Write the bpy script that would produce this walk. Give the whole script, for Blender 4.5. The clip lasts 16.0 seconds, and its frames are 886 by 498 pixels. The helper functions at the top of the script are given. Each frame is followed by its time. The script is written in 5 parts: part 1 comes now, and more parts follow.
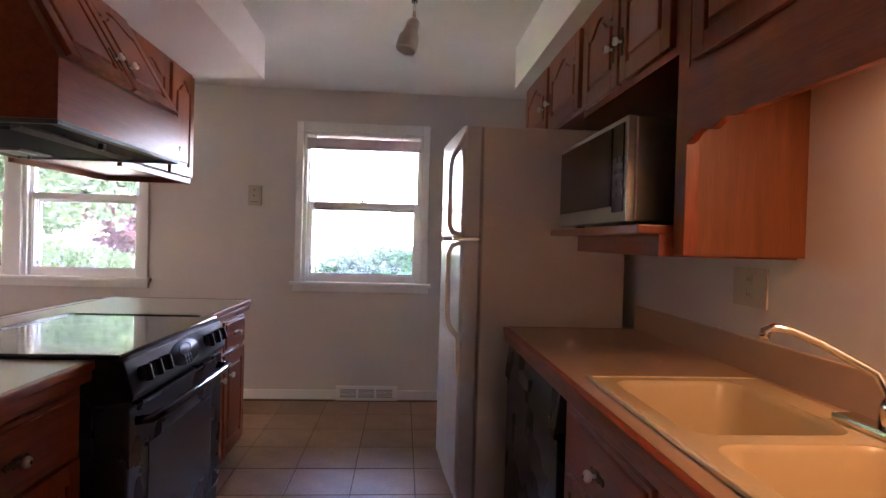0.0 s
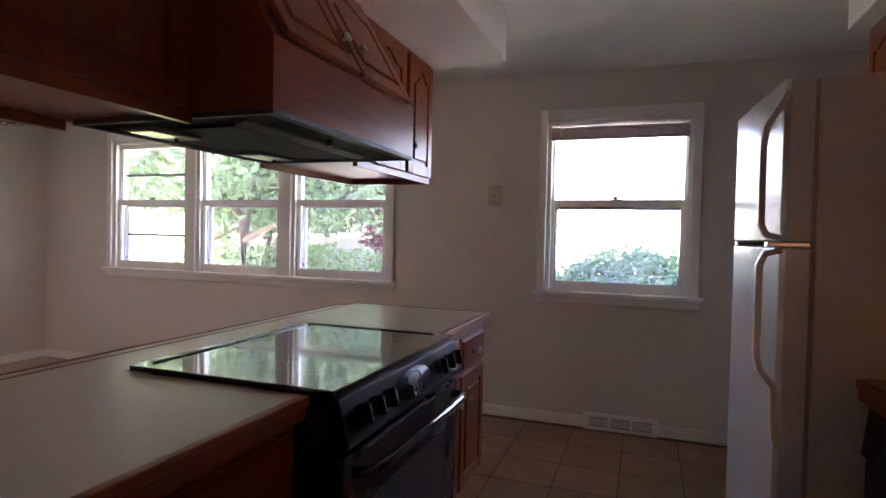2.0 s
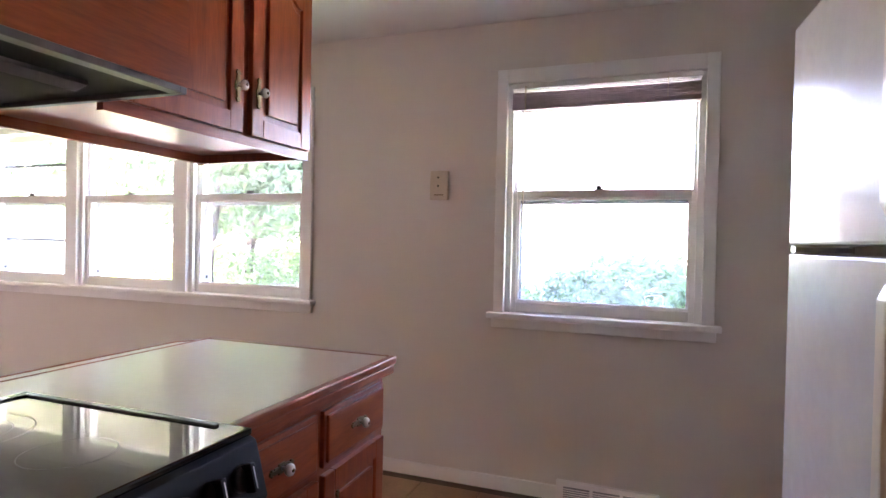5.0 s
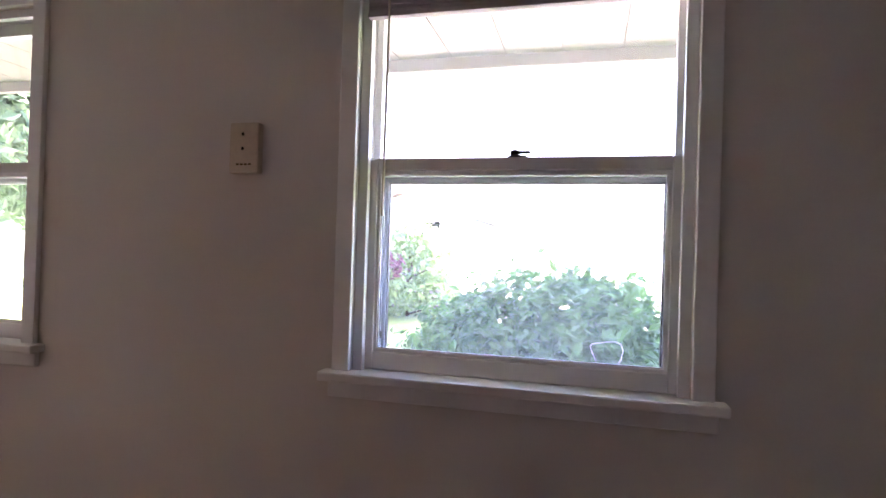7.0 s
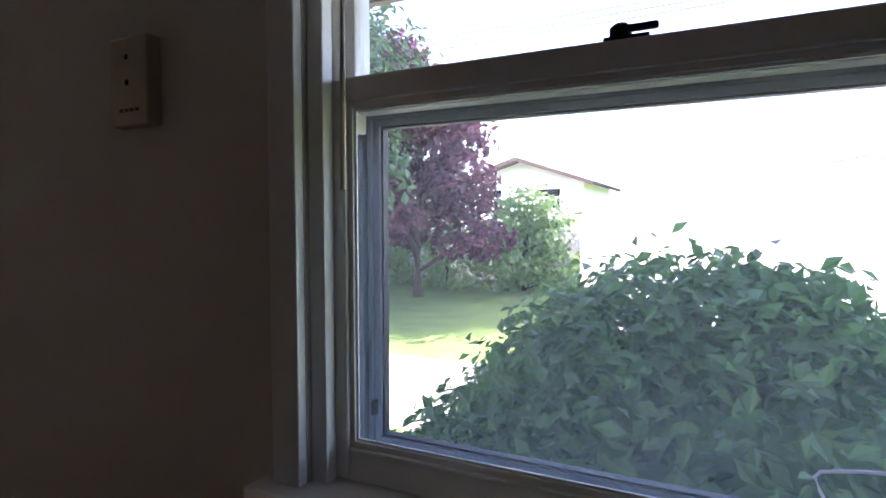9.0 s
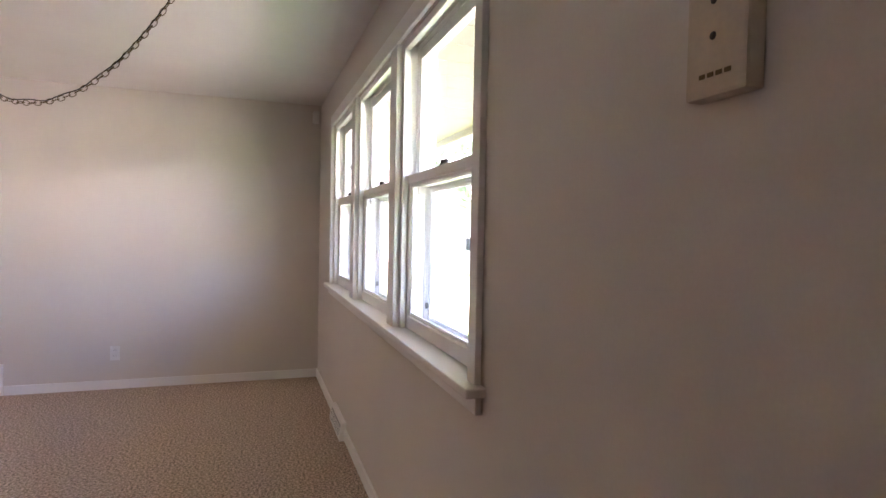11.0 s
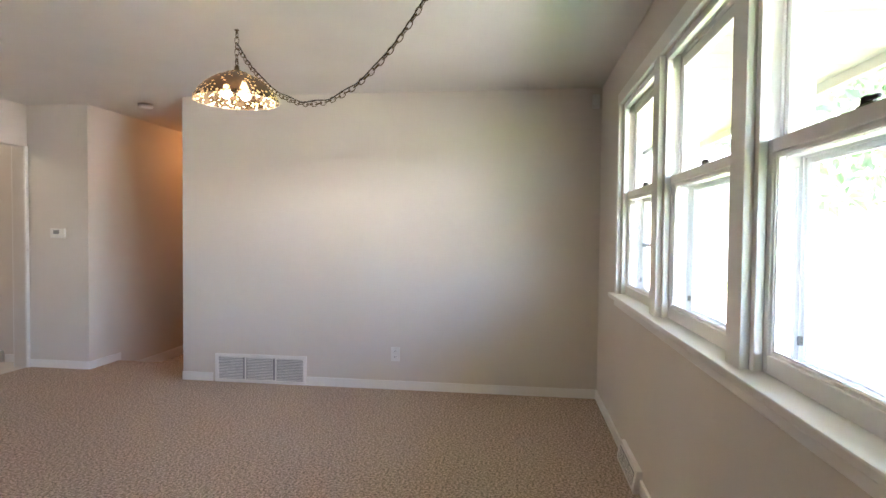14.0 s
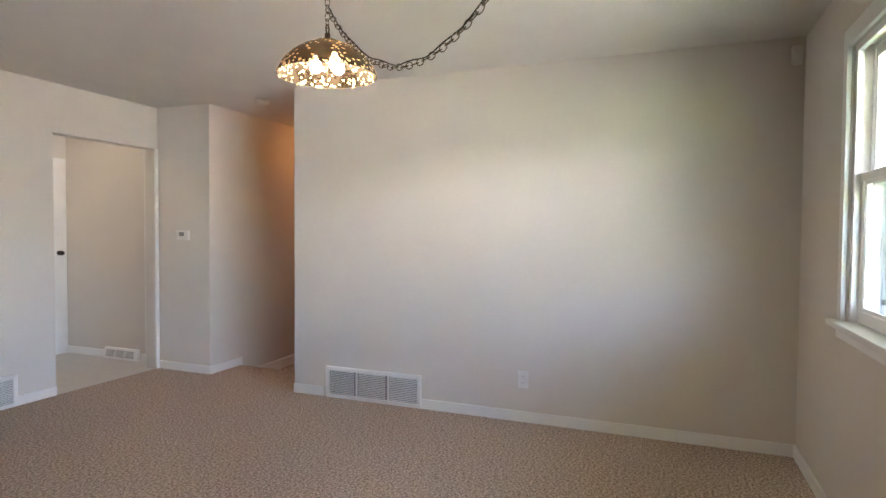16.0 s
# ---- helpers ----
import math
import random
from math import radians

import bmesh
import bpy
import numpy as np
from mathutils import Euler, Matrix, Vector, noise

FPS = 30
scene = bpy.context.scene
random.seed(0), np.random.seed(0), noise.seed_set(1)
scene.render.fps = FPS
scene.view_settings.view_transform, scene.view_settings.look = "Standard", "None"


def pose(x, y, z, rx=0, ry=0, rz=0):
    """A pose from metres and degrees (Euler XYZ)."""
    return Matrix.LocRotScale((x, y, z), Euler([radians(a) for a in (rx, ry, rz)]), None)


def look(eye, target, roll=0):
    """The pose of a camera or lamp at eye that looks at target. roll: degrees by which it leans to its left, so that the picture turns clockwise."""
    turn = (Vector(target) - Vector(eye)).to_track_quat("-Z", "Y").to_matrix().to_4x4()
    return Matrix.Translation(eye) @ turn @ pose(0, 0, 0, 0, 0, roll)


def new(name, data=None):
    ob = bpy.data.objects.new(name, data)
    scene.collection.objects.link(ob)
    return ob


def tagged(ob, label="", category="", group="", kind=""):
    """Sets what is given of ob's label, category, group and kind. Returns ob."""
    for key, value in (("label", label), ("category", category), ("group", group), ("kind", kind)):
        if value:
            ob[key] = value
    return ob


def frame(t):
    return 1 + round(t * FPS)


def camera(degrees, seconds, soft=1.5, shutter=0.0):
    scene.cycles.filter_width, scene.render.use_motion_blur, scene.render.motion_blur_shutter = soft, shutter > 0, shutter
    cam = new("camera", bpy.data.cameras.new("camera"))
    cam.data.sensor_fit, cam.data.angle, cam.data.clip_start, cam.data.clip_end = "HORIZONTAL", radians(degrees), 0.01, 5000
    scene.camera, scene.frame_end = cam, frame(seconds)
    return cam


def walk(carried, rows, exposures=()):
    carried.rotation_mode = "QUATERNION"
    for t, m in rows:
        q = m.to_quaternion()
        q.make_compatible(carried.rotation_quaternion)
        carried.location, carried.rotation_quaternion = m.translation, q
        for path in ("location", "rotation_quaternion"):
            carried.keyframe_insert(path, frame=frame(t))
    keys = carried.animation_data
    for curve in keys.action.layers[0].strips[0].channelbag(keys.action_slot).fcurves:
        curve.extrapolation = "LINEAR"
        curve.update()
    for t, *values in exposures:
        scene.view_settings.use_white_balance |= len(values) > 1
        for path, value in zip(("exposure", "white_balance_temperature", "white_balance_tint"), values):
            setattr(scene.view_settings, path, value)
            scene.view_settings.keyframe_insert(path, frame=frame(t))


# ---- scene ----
cam = camera(76.1, 16.0)
PATH = [
    (0, (0.977, 1.273, 1.283), (1.118, 3.268, 1.255), 1.6),
    (0.5, (0.959, 1.477, 1.282), (1.039, 3.475, 1.255), 1.7),
    (1, (0.884, 1.636, 1.282), (0.854, 3.636, 1.252), 1.5),
    (1.5, (0.86, 1.734, 1.295), (0.511, 3.703, 1.258), 1.4),
    (2, (0.844, 1.81, 1.298), (0.171, 3.693, 1.252), 1.3),
    (2.5, (0.897, 1.879, 1.291), (0.039, 3.685, 1.246), 1.3),
    (3, (0.972, 1.967, 1.291), (0.082, 3.757, 1.248), 1.2),
    (5.5, (0.837, 3.248, 1.3), (0.235, 5.155, 1.272), 1.3),
    (6, (0.799, 3.578, 1.32), (0.269, 5.506, 1.29), 1.4),
    (6.5, (0.828, 3.931, 1.279), (0.33, 5.868, 1.277), 1.5),
    (7, (0.846, 4.243, 1.288), (0.359, 6.182, 1.307), 1.8),
    (7.5, (0.845, 4.53, 1.275), (0.351, 6.468, 1.301), 1.5),
    (8, (0.826, 4.781, 1.308), (0.291, 6.708, 1.296), 1.1),
    (8.5, (0.786, 4.966, 1.32), (0.187, 6.874, 1.288), 0.9),
    (9, (0.762, 5.127, 1.348), (-0.126, 6.917, 1.253), -0.1),
    (9.5, (0.61, 5.157, 1.334), (-0.481, 6.832, 1.266), 0.3),
    (10, (0.491, 5.231, 1.34), (-0.948, 6.618, 1.286), 1.7),
    (10.2, (0.454, 5.241, 1.343), (-1.117, 6.477, 1.287), 1.7),
    (12.3, (0.328, 5.222, 1.317), (-1.671, 5.224, 1.252), 0.6),
    (12.5, (0.293, 5.219, 1.313), (-1.705, 5.172, 1.246), 0.6),
    (13, (0.121, 5.186, 1.318), (-1.872, 5.024, 1.253), 0.6),
    (13.5, (-0.06, 5.171, 1.32), (-2.046, 4.943, 1.253), 0.6),
    (14, (-0.251, 5.177, 1.313), (-2.233, 4.918, 1.252), 0.6),
    (14.5, (-0.491, 5.21, 1.322), (-2.459, 4.858, 1.262), 0.6),
    (15, (-0.684, 5.191, 1.305), (-2.628, 4.725, 1.249), 0.6),
    (15.5, (-0.893, 5.123, 1.302), (-2.81, 4.553, 1.247), 0.5),
    (16, (-1.007, 5.077, 1.311), (-2.87, 4.351, 1.25), 0.4),
]
EXPOSURES = [(0, 5.75, 6650, 43), (1.5, 4.95, 6550, 41), (3, 5.3, 6600, 42), (5.5, 6.15, 6600, 41), (7, 4.95, 6600, 43), (8, 3.6, 6400, 34), (8.5, 3.3, 6350, 32), (9, 3.0, 6300, 31), (9.5, 3.0, 6350, 31), (10, 4.95, 6700, 38), (12.5, 5.3, 6900, 31), (13.5, 5.45, 6750, 24), (14.5, 5.4, 6700, 22), (16, 5.4, 6600, 20)]
walk(cam, [(t, look(eye, target, roll)) for t, eye, target, roll in PATH], EXPOSURES)

# ---- world, sun and large lights ----
world = bpy.data.worlds.new("sky_world")
scene.world = world
world.use_nodes = True
_n, _l = world.node_tree.nodes, world.node_tree.links
sky = _n.new("ShaderNodeTexSky")
sky.sky_type = "NISHITA"
sky.sun_disc = False
sky.sun_elevation, sky.sun_rotation = radians(52), radians(215)
sky.air_density, sky.dust_density, sky.ozone_density = 1.0, 2.5, 1.0
_l.new(sky.outputs[0], _n["Background"].inputs[0])
_n["Background"].inputs[1].default_value = 0.15
sun_data = bpy.data.lights.new("sun", "SUN")
sun_data.energy, sun_data.angle, sun_data.color = 3.2, radians(0.6), (1.0, 0.94, 0.85)
sun = new("sun", sun_data)
sun.matrix_world = look((0, 0, 0), (math.sin(radians(35)) * math.cos(radians(52)), math.cos(radians(35)) * math.cos(radians(52)), -math.sin(radians(52))))


def area_lamp(name, at, aim, sx, sy, watts, colour):
    d = bpy.data.lights.new(name, "AREA")
    d.shape, d.size, d.size_y, d.energy, d.color = "RECTANGLE", sx, sy, watts, colour
    ob = new(name, d)
    ob.matrix_world = look(at, aim)
    return ob


def bulb_lamp(name, at, watts, colour, radius=0.03):
    d = bpy.data.lights.new(name, "POINT")
    d.energy, d.color, d.shadow_soft_size = watts, colour, radius
    ob = new(name, d)
    ob.location = at
    return ob


WARM = (1.0, 0.62, 0.30)
area_lamp("sink_light_glow", (1.93, 2.06, 1.715), (1.93, 2.06, 0.9), 0.08, 0.42, 0.078, WARM)
bulb_lamp("hall_light_glow", (-6.6, 1.75, 2.2), 0.13, (1.0, 0.45, 0.16), 0.08)
# Added fill without a fixture, only to lift the foyer's brightness.
bulb_lamp("foyer_fill", (-4.0, 0.0, 2.3), 0.22, (1.0, 0.90, 0.72), 0.08)


# ---- materials ----
def mat(name, col, rough=0.5, metal=0.0, col2=None, scale=6.0, stretch=(1, 1, 1), fine=90.0, bump=0.08, rvar=0.05, coat=0.0, spec=0.5, rnd=0.0, detail=5.0, lo=0.35, hi=0.65):
    """A surface with colour at two scales, a varied roughness and a fine relief."""
    m = bpy.data.materials.new(name)
    m.use_nodes = True
    n, l = m.node_tree.nodes, m.node_tree.links
    b = n["Principled BSDF"]
    tc = n.new("ShaderNodeTexCoord")
    mp = n.new("ShaderNodeMapping")
    mp.inputs["Scale"].default_value = stretch
    l.new(tc.outputs["Object"], mp.inputs[0])
    a = n.new("ShaderNodeTexNoise")
    a.inputs["Scale"].default_value, a.inputs["Detail"].default_value = scale, detail
    f = n.new("ShaderNodeTexNoise")
    f.inputs["Scale"].default_value, f.inputs["Detail"].default_value = fine, 3.0
    l.new(mp.outputs[0], a.inputs["Vector"])
    l.new(mp.outputs[0], f.inputs["Vector"])
    mix = n.new("ShaderNodeMath")
    mix.operation = "MULTIPLY_ADD"
    mix.inputs[1].default_value = 0.4
    l.new(f.outputs[0], mix.inputs[0])
    sc = n.new("ShaderNodeMath")
    sc.operation = "MULTIPLY"
    sc.inputs[1].default_value = 0.6
    l.new(a.outputs[0], sc.inputs[0])
    l.new(sc.outputs[0], mix.inputs[2])
    r = n.new("ShaderNodeValToRGB")
    c2 = col2 or tuple(c * 0.86 for c in col)
    r.color_ramp.elements[0].position, r.color_ramp.elements[1].position = lo, hi
    r.color_ramp.elements[0].color, r.color_ramp.elements[1].color = (*c2, 1), (*col, 1)
    l.new(mix.outputs[0], r.inputs[0])
    out = r.outputs[0]
    if rnd:
        oi = n.new("ShaderNodeObjectInfo")
        hs = n.new("ShaderNodeHueSaturation")
        mr = n.new("ShaderNodeMapRange")
        mr.inputs[3].default_value, mr.inputs[4].default_value = 1 - rnd, 1 + rnd
        l.new(oi.outputs["Random"], mr.inputs[0])
        l.new(mr.outputs[0], hs.inputs["Value"])
        l.new(out, hs.inputs["Color"])
        out = hs.outputs[0]
    l.new(out, b.inputs["Base Color"])
    rr = n.new("ShaderNodeMapRange")
    rr.inputs[3].default_value, rr.inputs[4].default_value = max(0.02, rough - rvar), min(1, rough + rvar)
    l.new(a.outputs[0], rr.inputs[0])
    l.new(rr.outputs[0], b.inputs["Roughness"])
    b.inputs["Metallic"].default_value = metal
    b.inputs["Specular IOR Level"].default_value = spec
    b.inputs["Coat Weight"].default_value = coat
    b.inputs["Coat Roughness"].default_value = 0.15
    if bump:
        bp = n.new("ShaderNodeBump")
        bp.inputs["Strength"].default_value, bp.inputs["Distance"].default_value = bump, 0.004
        l.new(mix.outputs[0], bp.inputs["Height"])
        l.new(bp.outputs[0], b.inputs["Normal"])
    return m


def glow(name, col, strength):
    m = bpy.data.materials.new(name)
    m.use_nodes = True
    b = m.node_tree.nodes["Principled BSDF"]
    b.inputs["Base Color"].default_value = (*col, 1)
    b.inputs["Emission Color"].default_value = (*col, 1)
    b.inputs["Emission Strength"].default_value = strength
    return m


def leaf_mat(name, col, col2):
    """Leaves: light passes through them, and each clump has its own tone."""
    m = bpy.data.materials.new(name)
    m.use_nodes = True
    n, l = m.node_tree.nodes, m.node_tree.links
    b = n["Principled BSDF"]
    g = n.new("ShaderNodeNewGeometry")
    r = n.new("ShaderNodeValToRGB")
    r.color_ramp.elements[0].color, r.color_ramp.elements[1].color = (*col2, 1), (*col, 1)
    l.new(g.outputs["Random Per Island"], r.inputs[0])
    l.new(r.outputs[0], b.inputs["Base Color"])
    b.inputs["Roughness"].default_value = 0.45
    t = n.new("ShaderNodeBsdfTranslucent")
    l.new(r.outputs[0], t.inputs[0])
    mx = n.new("ShaderNodeMixShader")
    mx.inputs[0].default_value = 0.4
    l.new(b.outputs[0], mx.inputs[1])
    l.new(t.outputs[0], mx.inputs[2])
    l.new(mx.outputs[0], n["Material Output"].inputs[0])
    return m


WALL = mat("wall_paint", (0.715, 0.668, 0.613), 0.6, col2=(0.675, 0.628, 0.573), scale=1.5, fine=160, bump=0.12)
CEIL = mat("ceiling_paint", (0.79, 0.765, 0.73), 0.75, col2=(0.74, 0.715, 0.68), scale=2.0, fine=120, bump=0.25)
# Cream darkened in the colour itself, in place of dimmer daylight under the overhang.
EAVE = mat("dimmed_cream_eave", (0.26, 0.225, 0.18), 0.7, col2=(0.22, 0.19, 0.15), scale=3, fine=60, bump=0.1, rnd=0.06)
TRIM = mat("white_trim_paint", (0.87, 0.86, 0.84), 0.35, col2=(0.84, 0.825, 0.80), scale=3, fine=60, bump=0.05)
CHERRY = mat("red_brown_stained_wood", (0.33, 0.072, 0.019), 0.32, col2=(0.175, 0.034, 0.010), scale=5, stretch=(9, 9, 0.9), fine=22, bump=0.10, spec=0.38, lo=0.3, hi=0.7)
CHERRY_H = mat("red_brown_stained_wood_level", (0.33, 0.072, 0.019), 0.32, col2=(0.175, 0.034, 0.010), scale=5, stretch=(9, 0.9, 9), fine=22, bump=0.10, spec=0.38, lo=0.3, hi=0.7)
OAK = mat("oak_veneer", (0.25, 0.082, 0.025), 0.42, col2=(0.15, 0.046, 0.014), scale=4, stretch=(7, 7, 0.5), fine=30, bump=0.08, spec=0.35, lo=0.3, hi=0.7)
LAMINATE = mat("beige_laminate", (0.50, 0.39, 0.28), 0.30, col2=(0.46, 0.355, 0.252), scale=40, fine=320, bump=0.0, rvar=0.03)
LAMINATE_B = mat("tan_laminate", (0.54, 0.345, 0.205), 0.34, col2=(0.50, 0.315, 0.185), scale=14, fine=220, bump=0.03)
SINK = mat("biscuit_enamel", (0.74, 0.565, 0.31), 0.22, scale=3, fine=40, bump=0.02, col2=(0.71, 0.54, 0.29))
TILE = mat("brown_ceramic_tile", (0.37, 0.205, 0.115), 0.36, col2=(0.25, 0.135, 0.075), scale=7, fine=60, bump=0.10, rnd=0.10)
GROUT = mat("dark_grout", (0.13, 0.095, 0.07), 0.9, scale=12, bump=0.3)
VINYL = mat("pale_vinyl_floor", (0.62, 0.58, 0.52), 0.35, col2=(0.54, 0.50, 0.45), scale=9, fine=90)
CARPET = mat("taupe_pile_carpet", (0.65, 0.505, 0.40), 0.95, col2=(0.19, 0.138, 0.105), scale=74, fine=210, bump=0.8, rvar=0.03, detail=6.0, lo=0.415, hi=0.585)
FRIDGE = mat("almond_textured_enamel", (0.76, 0.68, 0.58), 0.34, col2=(0.72, 0.64, 0.54), scale=60, fine=400, bump=0.04)
GASKET = mat("grey_rubber_gasket", (0.42, 0.39, 0.35), 0.7, scale=20, bump=0.05)
FRIDGE_W = mat("white_glossy_enamel", (0.74, 0.74, 0.72), 0.24, col2=(0.70, 0.70, 0.68), scale=30, fine=200, bump=0.10)
BLACK = mat("black_enamel", (0.012, 0.012, 0.014), 0.28, scale=6, fine=80, bump=0.03)
MATTBLACK = mat("matt_black_steel", (0.018, 0.018, 0.018), 0.7, scale=8, bump=0.05, spec=0.15)
KNOBBLACK = mat("satin_black_plastic", (0.010, 0.010, 0.011), 0.42, scale=9, fine=90, bump=0.02, spec=0.25)
BLACKGLASS = mat("black_glass", (0.008, 0.009, 0.010), 0.05, scale=4, fine=50, bump=0.0, rvar=0.03, coat=0.5)
OVENGLASS = mat("smoked_oven_glass", (0.05, 0.05, 0.055), 0.12, scale=4, fine=50, bump=0.0, rvar=0.05)
DARKGREY = mat("dark_grey_mark", (0.16, 0.16, 0.165), 0.4, scale=6, bump=0.0)
STEEL = mat("brushed_steel", (0.52, 0.50, 0.47), 0.34, metal=1.0, scale=5, stretch=(1, 1, 14), fine=60, bump=0.05)
HOODSTEEL = mat("dull_dark_steel", (0.09, 0.085, 0.08), 0.5, metal=0.4, scale=12, fine=90, bump=0.05)
LENS = mat("clear_lamp_lens", (0.45, 0.47, 0.45), 0.22, scale=60, fine=200, bump=0.1)
CHROME = mat("chrome", (0.75, 0.74, 0.72), 0.12, metal=1.0, scale=5, bump=0.0, rvar=0.05)
BRASS = mat("antique_brass", (0.16, 0.115, 0.06), 0.42, metal=1.0, scale=40, fine=120, bump=0.2)
CERAMIC = mat("white_ceramic", (0.75, 0.72, 0.66), 0.15, scale=20, bump=0.0)
IVORY = mat("ivory_plastic", (0.62, 0.53, 0.40), 0.4, scale=9, bump=0.02)
WHITEPL = mat("white_plastic", (0.86, 0.85, 0.82), 0.35, scale=9, bump=0.02)
GRILLE = mat("grey_grille_shadow", (0.30, 0.30, 0.31), 0.6, scale=9, bump=0.0)
ALU = mat("aluminium_storm_frame", (0.15, 0.17, 0.205), 0.5, metal=0.2, scale=30, fine=120, bump=0.08)
ALU_PALE = mat("pale_aluminium_storm_frame", (0.66, 0.66, 0.66), 0.5, metal=0.0, scale=30, fine=120, bump=0.08)
BLIND = mat("mauve_blind_fabric", (0.50, 0.42, 0.43), 0.7, scale=8, stretch=(1, 1, 20), bump=0.1)
BLACKIRON = mat("black_iron", (0.02, 0.018, 0.016), 0.5, metal=0.5, scale=30, bump=0.1)
GRASS = mat("lawn", (0.20, 0.28, 0.07), 0.9, col2=(0.10, 0.16, 0.04), scale=1.6, fine=60, bump=0.8)
PAVE = mat("pale_concrete", (0.50, 0.48, 0.45), 0.85, scale=2, fine=60, bump=0.3)
SIDING = mat("white_siding", (0.78, 0.77, 0.75), 0.6, scale=2, bump=0.05)
ROOFING = mat("brown_shingles", (0.20, 0.13, 0.11), 0.9, col2=(0.12, 0.08, 0.07), scale=14, fine=60, bump=0.6)
DARKROOF = mat("dark_brown_fascia", (0.05, 0.033, 0.033), 0.9, scale=10, bump=0.3)
BARK = mat("bark", (0.12, 0.09, 0.07), 0.9, col2=(0.05, 0.04, 0.03), scale=7, stretch=(3, 3, 0.6), bump=0.9)
LEAF = leaf_mat("green_leaves", (0.12, 0.20, 0.09), (0.06, 0.115, 0.06))
LEAF_L = leaf_mat("pale_green_leaves", (0.26, 0.40, 0.15), (0.12, 0.22, 0.08))
LEAF_B = leaf_mat("shrub_leaves", (0.14, 0.31, 0.095), (0.04, 0.11, 0.04))
LEAF_P = leaf_mat("purple_leaves", (0.22, 0.085, 0.115), (0.10, 0.04, 0.065))
SHADE = mat("brown_mosaic_shade", (0.07, 0.047, 0.028), 0.45, col2=(0.035, 0.024, 0.015), scale=18, fine=60, bump=0.3)
_sn, _sl = SHADE.node_tree.nodes, SHADE.node_tree.links
_st, _sm = _sn.new("ShaderNodeBsdfTransparent"), _sn.new("ShaderNodeMixShader")
_st.inputs[0].default_value = (0.80, 0.68, 0.50, 1)
_sm.inputs[0].default_value = 0.26
_sl.new(_sn["Principled BSDF"].outputs[0], _sm.inputs[1])
_sl.new(_st.outputs[0], _sm.inputs[2])
_sl.new(_sm.outputs[0], _sn["Material Output"].inputs[0])
CHIP = glow("lit_amber_glass_chip", (1.0, 0.76, 0.42), 0.006)
BULB = glow("lit_bulb", (1.0, 0.86, 0.64), 4.5)



def glass_mat(name, haze_lo, haze_hi):
    """Clear glass with a thin uneven translucent layer that imitates the haze of glare and lens flare."""
    m = bpy.data.materials.new(name)
    m.use_nodes = True
    n, l = m.node_tree.nodes, m.node_tree.links
    gloss, clear, haze = n.new("ShaderNodeBsdfGlossy"), n.new("ShaderNodeBsdfTransparent"), n.new("ShaderNodeBsdfTranslucent")
    gloss.inputs["Roughness"].default_value = 0.02
    clear.inputs[0].default_value = (0.95, 0.97, 0.97, 1)
    haze.inputs[0].default_value = (0.78, 0.88, 0.97, 1)
    lw, pw, fr = n.new("ShaderNodeLayerWeight"), n.new("ShaderNodeMath"), n.new("ShaderNodeMath")
    lw.inputs[0].default_value = 0.5
    pw.operation, fr.operation = "POWER", "MULTIPLY_ADD"
    pw.inputs[1].default_value = 4.0
    fr.inputs[1].default_value, fr.inputs[2].default_value = 0.4, 0.03
    l.new(lw.outputs["Facing"], pw.inputs[0])
    l.new(pw.outputs[0], fr.inputs[0])
    a, b = n.new("ShaderNodeMixShader"), n.new("ShaderNodeMixShader")
    l.new(fr.outputs[0], a.inputs[0])
    l.new(clear.outputs[0], a.inputs[1])
    l.new(gloss.outputs[0], a.inputs[2])
    nz, mr = n.new("ShaderNodeTexNoise"), n.new("ShaderNodeMapRange")
    nz.inputs["Scale"].default_value = 3.0
    mr.inputs[3].default_value, mr.inputs[4].default_value = haze_lo, haze_hi
    l.new(nz.outputs[0], mr.inputs[0])
    l.new(mr.outputs[0], b.inputs[0])
    l.new(a.outputs[0], b.inputs[1])
    l.new(haze.outputs[0], b.inputs[2])
    l.new(b.outputs[0], n["Material Output"].inputs[0])
    return m


# Two strengths of the imitated glare haze, one for each window.
GLASS = glass_mat("hazed_window_glass", 0.02, 0.058)
GLASS_FAINT_HAZE = glass_mat("faint_haze_window_glass", 0.010, 0.026)


# ---- building helpers ----
def box(bm, x0, x1, y0, y1, z0, z1, bev=0.0):
    r = bmesh.ops.create_cube(bm, size=1.0, matrix=Matrix.Translation(((x0 + x1) / 2, (y0 + y1) / 2, (z0 + z1) / 2)) @ Matrix.Diagonal((abs(x1 - x0), abs(y1 - y0), abs(z1 - z0), 1)))
    if bev:
        es = list({e for v in r["verts"] for e in v.link_edges})
        bmesh.ops.bevel(bm, geom=es, offset=bev, segments=2, affect="EDGES", profile=0.6)


def boxes(*rows, bev=0.0):
    bm = bmesh.new()
    for r in rows:
        box(bm, *r, bev=bev)
    return bm


